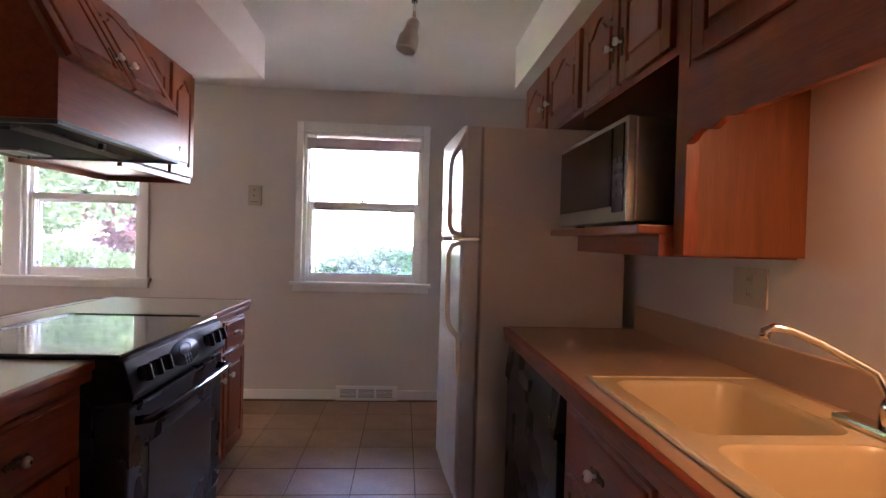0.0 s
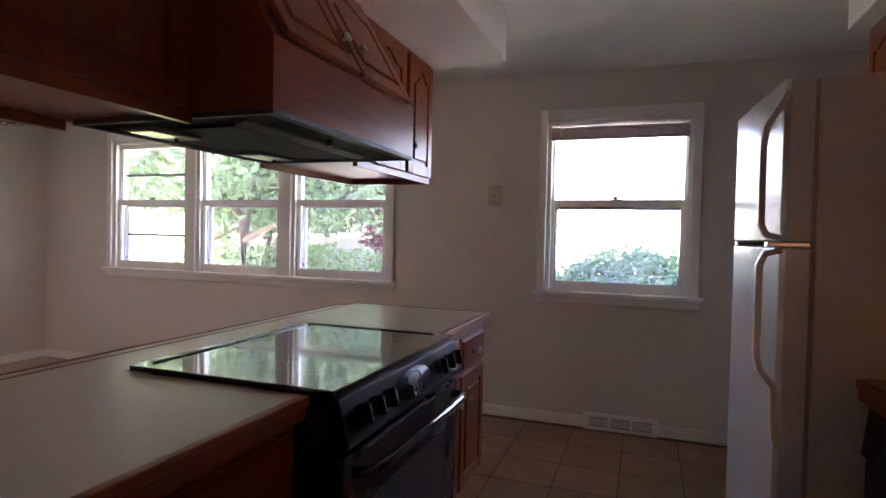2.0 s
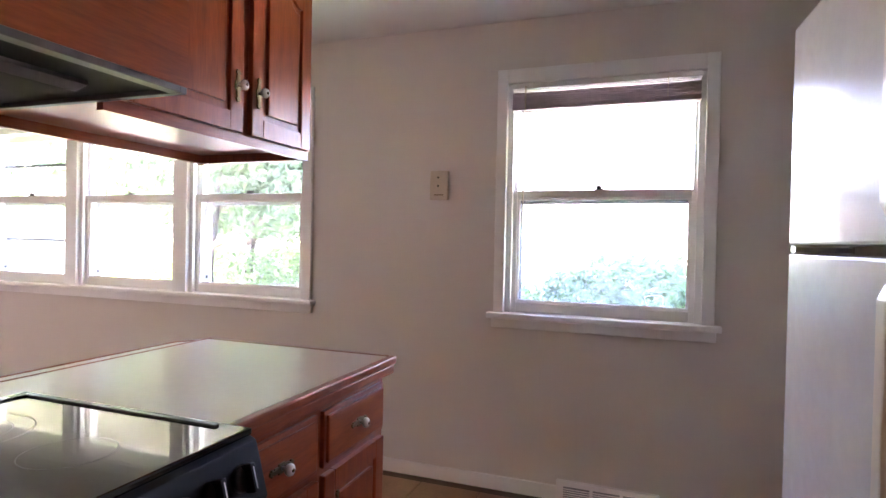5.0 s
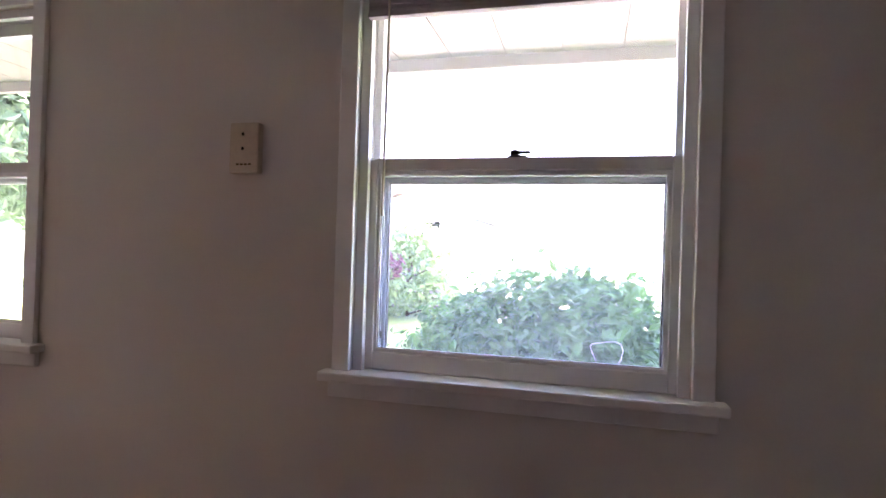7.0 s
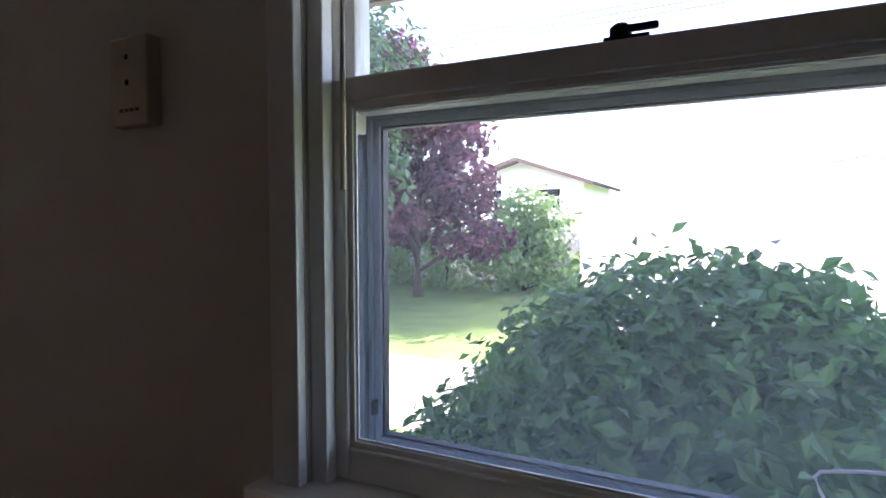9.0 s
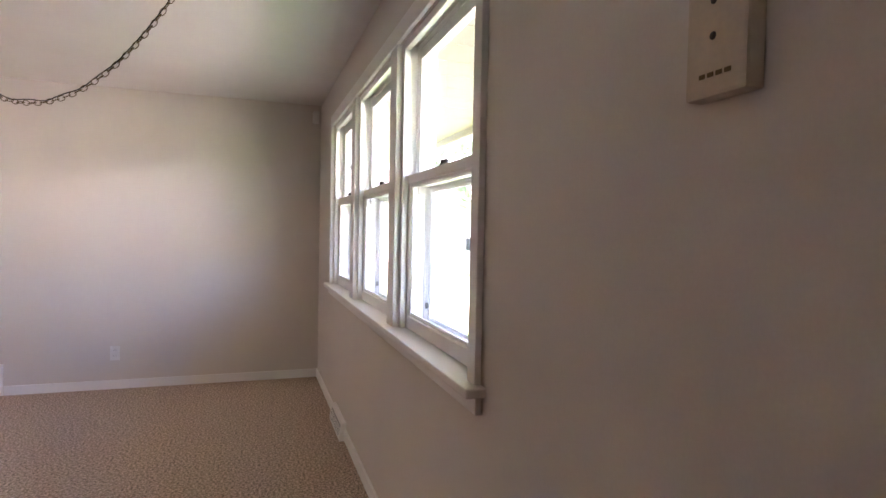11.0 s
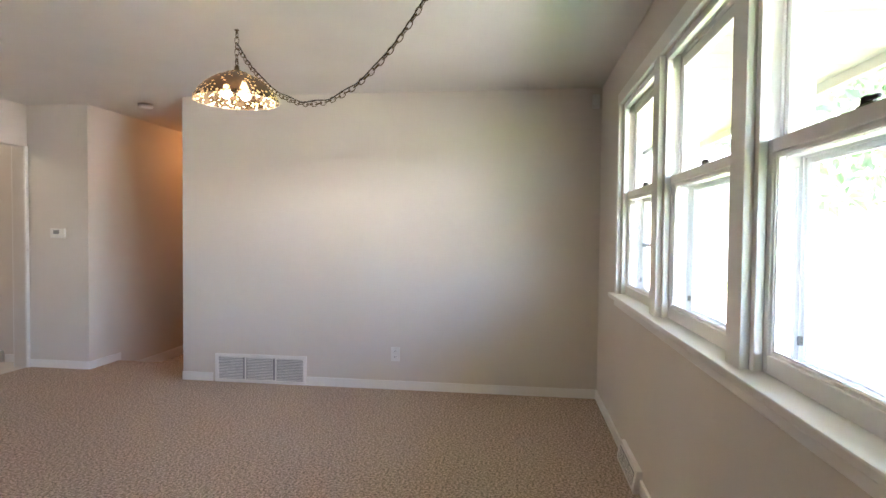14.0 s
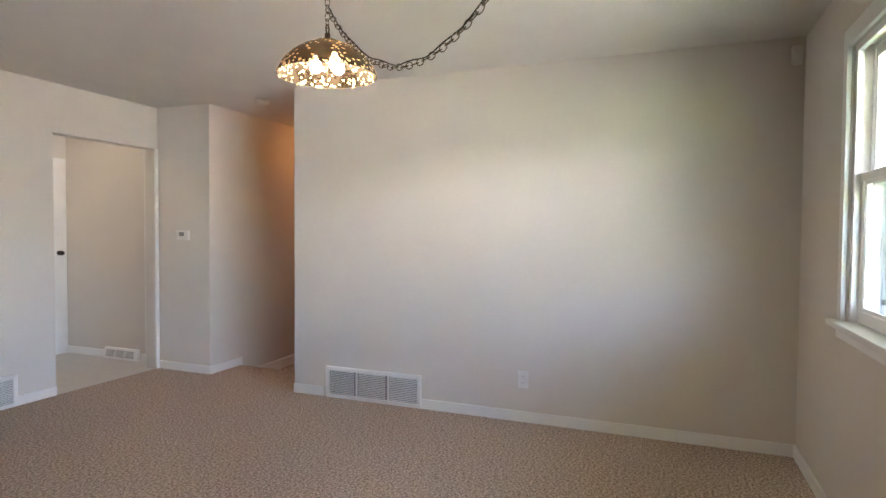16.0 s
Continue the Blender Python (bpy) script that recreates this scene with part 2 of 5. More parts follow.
def prism(pts, axis, a, b, bev=0.0):
    """An outline swept along an axis: pts are the other two coordinates, in the order of the alphabet."""
    bm = bmesh.new()

    def put(p, c):
        return {"x": (c, p[0], p[1]), "y": (p[0], c, p[1]), "z": (p[0], p[1], c)}[axis]
    va, vb = [bm.verts.new(put(p, a)) for p in pts], [bm.verts.new(put(p, b)) for p in pts]
    bm.faces.new(va), bm.faces.new(vb[::-1])
    for i in range(len(pts)):
        j = (i + 1) % len(pts)
        bm.faces.new((va[i], vb[i], vb[j], va[j]))
    bmesh.ops.recalc_face_normals(bm, faces=bm.faces)
    if bev:
        bmesh.ops.bevel(bm, geom=list(bm.edges), offset=bev, segments=2, affect="EDGES", profile=0.6)
    return bm


def lathe(profile, at=(0, 0, 0), steps=24, turn=None):
    """A turned shape: profile of (radius, height)."""
    bm = bmesh.new()
    rings = [[bm.verts.new((r * math.cos(2 * math.pi * k / steps), r * math.sin(2 * math.pi * k / steps), z)) for k in range(steps)] for r, z in profile]
    for a, b in zip(rings, rings[1:]):
        for k in range(steps):
            bm.faces.new((a[k], a[(k + 1) % steps], b[(k + 1) % steps], b[k]))
    bmesh.ops.remove_doubles(bm, verts=bm.verts, dist=1e-5)
    bmesh.ops.recalc_face_normals(bm, faces=bm.faces)
    m = Matrix.Translation(at) @ (turn or Matrix())
    bmesh.ops.transform(bm, matrix=m, verts=bm.verts)
    for f in bm.faces:
        f.smooth = True
    return bm


def tube(points, radius, sides=8, closed=False):
    """A round bar along a line of points."""
    bm = bmesh.new()
    pts = [Vector(p) for p in points]
    n = len(pts)
    rings = []
    for i, p in enumerate(pts):
        a = pts[(i - 1) % n] if closed or i else p
        b = pts[(i + 1) % n] if closed or i < n - 1 else p
        q = (b - a).to_track_quat("Z", "Y").to_matrix()
        rr = radius[i] if isinstance(radius, (list, tuple)) else radius
        rings.append([bm.verts.new(p + q @ Vector((rr * math.cos(2 * math.pi * k / sides), rr * math.sin(2 * math.pi * k / sides), 0))) for k in range(sides)])
    pairs = list(zip(rings, rings[1:])) + ([(rings[-1], rings[0])] if closed else [])
    for a, b in pairs:
        for k in range(sides):
            bm.faces.new((a[k], a[(k + 1) % sides], b[(k + 1) % sides], b[k]))
    if not closed:
        bm.faces.new(rings[0][::-1]), bm.faces.new(rings[-1])
    bmesh.ops.recalc_face_normals(bm, faces=bm.faces)
    for f in bm.faces:
        f.smooth = True
    return bm


def thing(name, at, label, category, group="", kind=""):
    ob = new(name)
    ob.empty_display_size = 0.05
    ob.location = at
    return tagged(ob, label, category, group, kind)


def mesh_of(name, bm, material):
    me = bpy.data.meshes.new(name)
    bm.to_mesh(me)
    bm.free()
    me.materials.append(material)
    return me


def part(name, bm, material, parent, label=""):
    """One mesh, built at its place in the world, under a thing or a part."""
    ob = new(name, mesh_of(name, bm, material))
    ob.parent = parent
    if parent.type == "EMPTY":
        ob.matrix_parent_inverse = Matrix.Translation(parent.location).inverted()
    if label:
        ob["label"] = label
    return ob


def single(name, bm, material, label, category, group="", kind=""):
    return tagged(new(name, mesh_of(name, bm, material)), label, category, group, kind)


def structure(name, bm, material, label, category):
    return single(name, bm, material, label, category, kind="structure")


# ---- the large structure ----
NY, WX, EX, SY, CZ = 5.82, -4.83, 2.05, 0.63, 2.45
W1 = (0.178, 1.12)
W3 = (-3.93, -1.05)
SILL, HEAD = 0.93, 2.12
T = 0.16
structure("wall_north", boxes(
    (-5.0, W3[0], NY, NY + T, -0.1, CZ), (W3[0], W3[1], NY, NY + T, -0.1, SILL), (W3[0], W3[1], NY, NY + T, HEAD, CZ),
    (W3[1], W1[0], NY, NY + T, -0.1, CZ), (W1[0], W1[1], NY, NY + T, -0.1, SILL), (W1[0], W1[1], NY, NY + T, HEAD, CZ),
    (W1[1], EX + 0.15, NY, NY + T, -0.1, CZ)), WALL, "warm white painted wall pierced by four sash windows", "wall")
structure("wall_west", boxes((WX - 0.14, WX, 2.30, NY, -0.1, CZ)), WALL, "plain warm white painted dining room wall", "wall")
structure("wall_east", boxes((EX, EX + 0.15, 0.48, NY, -0.1, CZ)), WALL, "warm white painted kitchen wall behind the counter", "wall")
DX0, DX1, DZ = -4.97, -4.03, 2.065
structure("wall_south", boxes((DX1, EX, SY - 0.12, SY, -0.1, CZ), (DX0, DX1, SY - 0.12, SY, DZ, CZ), (-5.01, DX0, SY - 0.12, SY, -0.1, CZ)), WALL, "warm white painted wall with a cased doorway", "wall")
structure("wall_thermostat", boxes((-5.15, -5.01, SY - 0.12, 1.25, -0.2, CZ)), WALL, "short painted wall piece beside the hall", "wall")
structure("wall_hall_south", boxes((-7.6, -5.15, 1.13, 1.25, -0.2, CZ)), WALL, "painted hall wall", "wall")
structure("wall_hall_north", boxes((-7.6, WX - 0.14, 2.30, 2.44, -0.2, CZ)), WALL, "painted hall wall", "wall")
structure("wall_hall_end", boxes((-7.75, -7.6, 1.13, 2.44, -0.2, CZ)), WALL, "painted wall at the end of the hall", "wall")
structure("wall_stub", boxes((1.42, EX, 1.63, 1.748, -0.1, CZ)), WALL, "painted end of the kitchen partition", "wall")
structure("wall_foyer_west", boxes((-5.25, -5.15, -0.82, 0.51, -0.1, CZ)), WALL, "pale painted foyer wall", "wall")
structure("wall_foyer_south", boxes((-5.25, -5.15, -0.92, -0.82, -0.1, CZ), (-4.30, -3.2, -0.92, -0.82, -0.1, CZ), (-5.15, -4.30, -0.92, -0.82, 2.05, CZ)), WALL, "pale painted foyer wall round a door", "wall")
structure("wall_foyer_east", boxes((-3.3, -3.2, -0.82, 0.51, -0.1, 2.1), (-3.3, -3.2, -0.82, 0.51, 2.1, CZ)), WALL, "pale painted foyer wall beside the doorway", "wall")
structure("ceiling", boxes((-7.75, EX + 0.15, -1.2, NY + T, CZ, CZ + 0.12)), CEIL, "white lightly textured ceiling", "ceiling")
structure("roof", prism([(-1.9, 2.57), (7.32, 2.57), (2.7, 4.2)], "x", -8.2, 2.8), ROOFING, "low brown shingled roof over the rooms", "roof")
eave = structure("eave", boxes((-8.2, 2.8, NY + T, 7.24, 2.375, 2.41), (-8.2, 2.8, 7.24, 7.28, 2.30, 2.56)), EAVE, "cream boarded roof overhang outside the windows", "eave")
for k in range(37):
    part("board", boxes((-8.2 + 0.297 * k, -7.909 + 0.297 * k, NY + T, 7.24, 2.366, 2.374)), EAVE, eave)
structure("carpet_floor", boxes((WX - 0.55, -0.72, SY, NY, -0.08, 0.0)), CARPET, "taupe speckled pile carpet", "carpet")
structure("carpet_step", boxes((-5.42, -5.15, 1.25, 2.30, -0.20, -0.002), bev=0.02), CARPET, "carpeted step down into the hall", "step")
structure("hall_floor", boxes((-7.6, -5.42, 1.25, 2.30, -0.25, -0.17)), CARPET, "taupe carpet of the sunken hall", "carpet")
structure("foyer_floor", boxes((-5.15, -3.3, -0.92, SY - 0.0, -0.08, -0.004)), VINYL, "pale vinyl foyer floor", "floor")
floor = structure("floor", boxes((-0.72, EX, SY, NY, -0.08, -0.006)), GROUT, "brown ceramic tile floor with dark joints", "floor")
structure("soffit_peninsula", boxes((-0.75, 0.139, SY, 4.677, 2.199, CZ), bev=0.002), CEIL, "painted dropped box above the peninsula cabinets", "soffit")
structure("soffit_counter", boxes((1.617, EX, 1.748, 4.63, 2.199, CZ), bev=0.002), CEIL, "painted dropped box above the wall cabinets", "soffit")
bb = boxes((WX, 0.473, NY - 0.014, NY, 0.0, 0.074), (0.96, EX, NY - 0.014, NY, 0.0, 0.074), bev=0.003)
structure("baseboard_north", bb, TRIM, "white painted baseboard", "baseboard")
structure("baseboard_west", boxes((WX, WX + 0.014, 2.30, 2.58, 0, 0.074), (WX, WX + 0.014, 3.43, NY - 0.014, 0, 0.074), bev=0.003), TRIM, "white painted baseboard", "baseboard")
structure("baseboard_south", boxes((DX1, -3.735, SY, SY + 0.014, 0, 0.074), (-3.1, -0.75, SY, SY + 0.014, 0, 0.074), (-5.0, DX0, SY, SY + 0.014, 0, 0.074), bev=0.003), TRIM, "white painted baseboard", "baseboard")
structure("baseboard_hall", boxes((-5.01, -4.996, SY + 0.014, 1.25, 0, 0.074), (-5.15, -5.0, 1.25, 1.264, 0, 0.074), (-5.42, -5.15, 1.25, 1.264, 0.0, 0.074), (-7.6, -5.42, 1.25, 1.264, -0.17, -0.07), bev=0.003), TRIM, "white painted baseboard stepping down the hall", "baseboard")
structure("baseboard_foyer", boxes((-5.15, -5.136, -0.82, -0.26, 0, 0.074), (-5.15, -5.136, 0.24, 0.51, 0, 0.074), bev=0.003), TRIM, "white painted baseboard", "baseboard")
structure("trim_doorway", boxes((DX0 - 0.035, DX0, SY - 0.13, SY + 0.016, 0, DZ), bev=0.003), TRIM, "white painted jamb of the doorway", "trim")


# ---- windows ----
def picture_frame(x0, x1, z0, z1, w, y0, y1):
    """Four bars of width w round an opening."""
    return boxes((x0, x0 + w, y0, y1, z0, z1), (x1 - w, x1, y0, y1, z0, z1), (x0 + w, x1 - w, y0, y1, z0, z0 + w), (x0 + w, x1 - w, y0, y1, z1 - w, z1))


def sash_unit(win, x0, x1, bar=False, metal=ALU):
    """One double-hung unit between x0 and x1: stops, two sashes, panes, lock and outer storm frame."""
    part("stop", boxes((x0, x0 + 0.03, NY + 0.01, NY + 0.035, SILL, HEAD), (x1 - 0.03, x1, NY + 0.01, NY + 0.035, SILL, HEAD), (x0 + 0.03, x1 - 0.03, NY + 0.01, NY + 0.035, HEAD - 0.03, HEAD), bev=0.003), TRIM, win)
    part("jamb_liner", boxes((x0, x0 + 0.02, NY + 0.075, NY + 0.155, SILL, HEAD), (x1 - 0.02, x1, NY + 0.075, NY + 0.155, SILL, HEAD), (x0 + 0.02, x1 - 0.02, NY + 0.075, NY + 0.155, HEAD - 0.02, HEAD)), TRIM, win)
    s = 0.042
    mid = 1.495
    lower = part("sash", boxes((x0 + 0.03 - 0.02, x0 + s + 0.01, NY + 0.036, NY + 0.072, SILL + 0.005, mid + 0.078), (x1 - s - 0.01, x1 - 0.01, NY + 0.036, NY + 0.072, SILL + 0.005, mid + 0.078),
                             (x0 + s + 0.01, x1 - s - 0.01, NY + 0.036, NY + 0.072, SILL + 0.005, SILL + 0.058), (x0 + s + 0.01, x1 - s - 0.01, NY + 0.036, NY + 0.072, mid + 0.040, mid + 0.078), bev=0.004), TRIM, win, "white painted lower sash")
    upper = part("sash", boxes((x0 + 0.02, x0 + s, NY + 0.078, NY + 0.112, mid, HEAD - 0.02), (x1 - s, x1 - 0.02, NY + 0.078, NY + 0.112, mid, HEAD - 0.02),
                             (x0 + s, x1 - s, NY + 0.078, NY + 0.112, mid + 0.03, mid + 0.076), (x0 + s, x1 - s, NY + 0.078, NY + 0.112, HEAD - 0.065, HEAD - 0.02), bev=0.004), TRIM, win, "white painted upper sash")
    for sash, a in ((lower, (x0 + s, x1 - s, NY + 0.052, NY + 0.056, SILL + 0.05, mid + 0.05)), (upper, (x0 + s - 0.01, x1 - s + 0.01, NY + 0.094, NY + 0.098, mid + 0.03, HEAD - 0.05))):
        p = part("pane", boxes(a), GLASS if metal == ALU else GLASS_FAINT_HAZE, sash)
        p.visible_shadow = False
    za, zb = SILL + 0.01, mid + 0.05
    part("storm_frame", picture_frame(x0 + 0.022, x1 - 0.022, za, zb, 0.034, NY + 0.128, NY + 0.150), metal, win, "metal storm window frame")
    part("storm_track", picture_frame(x0 + 0.022, x1 - 0.022, za, zb, 0.010, NY + 0.112, NY + 0.127), metal, win, "raised metal track rib")
    part("storm_track", picture_frame(x0 + 0.039, x1 - 0.039, za + 0.017, zb - 0.017, 0.006, NY + 0.120, NY + 0.127), metal, win, "raised metal track rib")
    part("storm_sash", picture_frame(x0 + 0.050, x1 - 0.050, za + 0.028, zb - 0.028, 0.010, NY + 0.134, NY + 0.1495), BLACKIRON if metal == ALU else metal, win, "thin dark storm sash")
    for x in (x0 + 0.044, x1 - 0.050):
        part("storm_latch", boxes((x, x + 0.006, NY + 0.114, NY + 0.128, SILL + 0.085, SILL + 0.11), bev=0.001), BLACKIRON, win)
    part("glazing_bead", picture_frame(x0 + s + 0.01, x1 - s - 0.01, SILL + 0.058, mid + 0.040, 0.009, NY + 0.043, NY + 0.051), TRIM, win)
    part("glazing_bead", picture_frame(x0 + s + 0.019, x1 - s - 0.019, SILL + 0.067, mid + 0.031, 0.004, NY + 0.048, NY + 0.0515), TRIM, win)
    if bar:
        part("storm_bar", boxes((x0 + 0.02, x1 - 0.02, NY + 0.120, NY + 0.14, 1.80, 1.822), (x0 + 0.056, x1 - 0.056, NY + 0.122, NY + 0.14, 1.235, 1.257)), ALU, win)
    c = (x0 + x1) / 2
    lock = part("sash_lock", boxes((c - 0.028, c + 0.028, NY + 0.042, NY + 0.068, mid + 0.0775, mid + 0.084), bev=0.003), BLACKIRON, win, "dark metal sash lock")
    part("cam", lathe([(0, 0), (0.014, 0), (0.014, 0.012), (0.008, 0.017), (0, 0.018)], (c - 0.008, NY + 0.055, mid + 0.084), 14), BLACKIRON, lock)
    part("lever", boxes((c - 0.008, c + 0.038, NY + 0.044, NY + 0.054, mid + 0.088, mid + 0.097), bev=0.003), BLACKIRON, lock)


def casing(win, x0, x1):
    a, b = 0.055, 0.075
    part("casing", boxes((x0 - a, x0, NY - 0.020, NY - 0.0005, SILL + 0.004, HEAD + b), (x1, x1 + a, NY - 0.020, NY - 0.0005, SILL + 0.004, HEAD + b), (x0, x1, NY - 0.020, NY - 0.0005, HEAD, HEAD + b), bev=0.004), TRIM, win, "flat white painted casing")
    part("window_sill", boxes((x0 - a - 0.03, x1 + a + 0.03, NY - 0.055, NY + 0.078, SILL - 0.024, SILL + 0.004), bev=0.006), TRIM, win, "white painted stool")
    part("apron", boxes((x0 - a - 0.01, x1 + a + 0.01, NY - 0.020, NY, SILL - 0.075, SILL - 0.024), bev=0.005), TRIM, win, "white painted apron")
    part("outer_sill", boxes((x0, x1, NY + 0.079, NY + T + 0.05, SILL - 0.02, SILL + 0.006)), TRIM, win)


win1 = thing("window_1", (0.65, NY, SILL), "white double-hung sash window with a raised mauve blind", "window", kind="structure")
casing(win1, *W1)
sash_unit(win1, *W1)
win2 = thing("window_2", (-2.49, NY, SILL), "row of three white double-hung sash windows", "window", kind="structure")
casing(win2, *W3)
part("mullion", boxes((-3.043, -2.933, NY - 0.016, NY + T, SILL, HEAD), bev=0.004), TRIM, win2)
part("mullion", boxes((-2.047, -1.937, NY - 0.016, NY + T, SILL, HEAD), bev=0.004), TRIM, win2)
sash_unit(win2, -3.93, -3.043, True, ALU_PALE)
sash_unit(win2, -2.933, -2.047, False, ALU_PALE)
sash_unit(win2, -1.937, -1.05, False, ALU_PALE)

blind = thing("window_blind", (0.65, NY, 2.0), "mauve mini blind pulled up into its stack", "blind")
part("headrail", boxes((0.20, 1.10, NY - 0.012, NY + 0.008, 2.092, 2.118), bev=0.003), TRIM, blind, "white metal headrail")
for k in range(7):
    part("slat", boxes((0.205, 1.095, NY - 0.016, NY + 0.008, 1.998 + 0.0105 * k, 2.006 + 0.0105 * k)), BLIND, blind)
for k in range(2):
    part("slat", boxes((0.205, 1.095, NY - 0.016, NY + 0.008, 2.074 + 0.009 * k, 2.0775 + 0.009 * k)), TRIM, blind)
part("bottom_rail", boxes((0.203, 1.097, NY - 0.018, NY + 0.009, 1.982, 1.997), bev=0.003), BLIND, blind)
part("wand", tube([(0.272, NY - 0.022, 2.10), (0.272, NY - 0.024, 1.74), (0.270, NY - 0.024, 1.395)], 0.0042, 6), IVORY, blind, "thin tilt wand")
part("cord", tube([(0.95, NY - 0.018, 2.10), (0.95, NY - 0.019, 2.0)], 0.002, 5), IVORY, blind)


part("cord", tube([(0.885 + 0.045 * u - 0.03 * math.sin(5 * u), NY + 0.117, 0.995 + 0.06 * math.sin(2.6 * u) + 0.006 * math.sin(9 * u)) for u in [k / 16 * 2.0 for k in range(17)]], 0.0022, 6), WHITEPL, win1, "loose white cord behind the glass")

# ---- kitchen: cabinets ----
def knob(parent, m):
    """A white ceramic knob on a scrolled antique brass back plate; m takes its local x across, y outwards, z up."""
    pl = boxes((-0.008, 0.008, 0, 0.004, -0.028, 0.028), (-0.013, 0.013, 0, 0.004, -0.012, 0.012), (-0.005, 0.005, 0, 0.005, -0.046, 0.046), (-0.009, 0.009, 0, 0.005, 0.034, 0.041), (-0.009, 0.009, 0, 0.005, -0.041, -0.034), bev=0.0015)
    bmesh.ops.transform(pl, matrix=m, verts=pl.verts)
    part("handle", pl, BRASS, parent, "antique brass back plate")
    k = lathe([(0, 0.0), (0.006, 0.0), (0.005, 0.014), (0.013, 0.019), (0.0155, 0.026), (0.013, 0.032), (0.006, 0.0345), (0, 0.035)], turn=m @ Matrix.Rotation(radians(-90), 4, "X"), steps=14)
    part("knob", k, CERAMIC, parent, "white ceramic knob")
    b = lathe([(0, 0.0352), (0.005, 0.0352), (0.004, 0.037), (0, 0.0375)], turn=m @ Matrix.Rotation(radians(-90), 4, "X"), steps=10)
    part("screw", b, BRASS, parent)


def panel_door(parent, m, w, h, arch=0.0, name="door", drawer=False, knob_at=None, material=None):
    """A raised-panel front, w by h, its lower corner at m's origin: local x across, y outwards, z up."""
    bm = bmesh.new()
    t, s = 0.019, min(0.055, w * 0.2, h * 0.28)
    if drawer:
        box(bm, 0, w, 0, t * 0.7, 0, h, bev=0.003)
        box(bm, 0.012, w - 0.012, t * 0.6, t + 0.003, 0.012, h - 0.012, bev=0.005)
    else:
        box(bm, 0.002, w - 0.002, 0.0005, t * 0.45, 0.002, h - 0.002)
        frame_bits = [("stile", boxes((0, s, 0, t, 0, h), bev=0.004)), ("stile", boxes((w - s, w, 0, t, 0, h), bev=0.004)), ("rail", boxes((s, w - s, 0, t, 0, s), bev=0.003))]
        n = 16

        def top(u, lift=0.0):
            e = abs(2 * u - 1)
            return h - s - arch * (1 - (0.5 + 0.5 * math.cos(math.pi * min(1, e * 1.15)))) - lift
        lo = [(s + (w - 2 * s) * k / n, top(k / n)) for k in range(n + 1)]
        frame_bits.append(("rail", prism(lo + [(w - s, h), (s, h)], "y", 0, t)))
        i = 0.020
        up = [(s + i + (w - 2 * s - 2 * i) * (1 - k / n), top(1 - k / n, i)) for k in range(n + 1)]
        g = prism([(s + i, s + i), (w - s - i, s + i)] + up, "y", t * 0.4, t + 0.001, 0.005)
        bmesh.ops.transform(g, matrix=m, verts=g.verts)
    bmesh.ops.transform(bm, matrix=m, verts=bm.verts)
    ob = part(name, bm, material or CHERRY, parent)
    if not drawer:
        part("panel", g, material or CHERRY, ob)
        for bit, fb in frame_bits:
            bmesh.ops.transform(fb, matrix=m, verts=fb.verts)
            part(bit, fb, material or CHERRY, ob)
    if knob_at:
        knob(ob, m @ Matrix.Translation((knob_at[0], t + 0.002, knob_at[1])) @ Matrix.Rotation(radians(90 if drawer else 0), 4, "Y"))
    return ob


def facing_east(x, y, z, lean=0.0):
    """Local x runs north to south along a front that faces +x; lean tips its top back."""
    return Matrix.Translation((x, y, z)) @ Matrix.Rotation(radians(-90), 4, "Z") @ Matrix.Rotation(radians(lean), 4, "X")


def facing_west(x, y, z):
    return Matrix.Translation((x, y, z)) @ Matrix.Rotation(radians(90), 4, "Z")


# peninsula base, south of the range and north of it
PX0, PX1, PN = -0.65, 0.06, 4.63
base_s = thing("base_cabinet", (-0.3, 1.8, 0), "red-brown stained wooden base cabinet under the peninsula", "cabinet", "peninsula cabinets")
part("body", boxes((PX0, PX1, SY, 2.965, 0.10, 0.865), (PX0 + 0.05, PX1 - 0.07, SY, 2.965, 0.0, 0.10)), CHERRY, base_s)
for y1 in (2.94, 2.36, 1.78):
    panel_door(base_s, facing_east(PX1, y1, 0.66), 0.55, 0.17, name="drawer", drawer=True, knob_at=(0.275, 0.074), material=CHERRY_H)
    panel_door(base_s, facing_east(PX1, y1, 0.13), 0.55, 0.51, 0.0, knob_at=(0.50, 0.44))
base_n = thing("base_cabinet", (-0.3, 4.2, 0), "red-brown stained wooden base cabinet at the end of the peninsula", "cabinet", "peninsula cabinets")
part("body", boxes((PX0, PX1, 3.855, PN, 0.10, 0.865), (PX0 + 0.05, PX1 - 0.07, 3.855, PN - 0.04, 0.0, 0.10)), CHERRY, base_n)
part("end_panel", boxes((PX0 + 0.04, PX1 - 0.04, PN, PN + 0.006, 0.14, 0.83), bev=0.003), OAK, base_n, "oak veneer end panel")
part("corner_post", boxes((PX0 - 0.01, PX0 + 0.045, PN - 0.03, PN + 0.012, 0.0, 0.865), bev=0.004), OAK, base_n)
for y1, w, kx in ((4.61, 0.36, 0.30), (4.22, 0.34, 0.05)):
    panel_door(base_n, facing_east(PX1, y1, 0.675), w, 0.155, name="drawer", drawer=True, knob_at=(w / 2, 0.078), material=CHERRY_H)
    panel_door(base_n, facing_east(PX1, y1, 0.13), w, 0.525, 0.0, knob_at=(kx, 0.42))

ctop = thing("peninsula_countertop", (-0.3, 4.0, 0.87), "beige laminate countertop with a moulded brown wooden edge", "countertop")
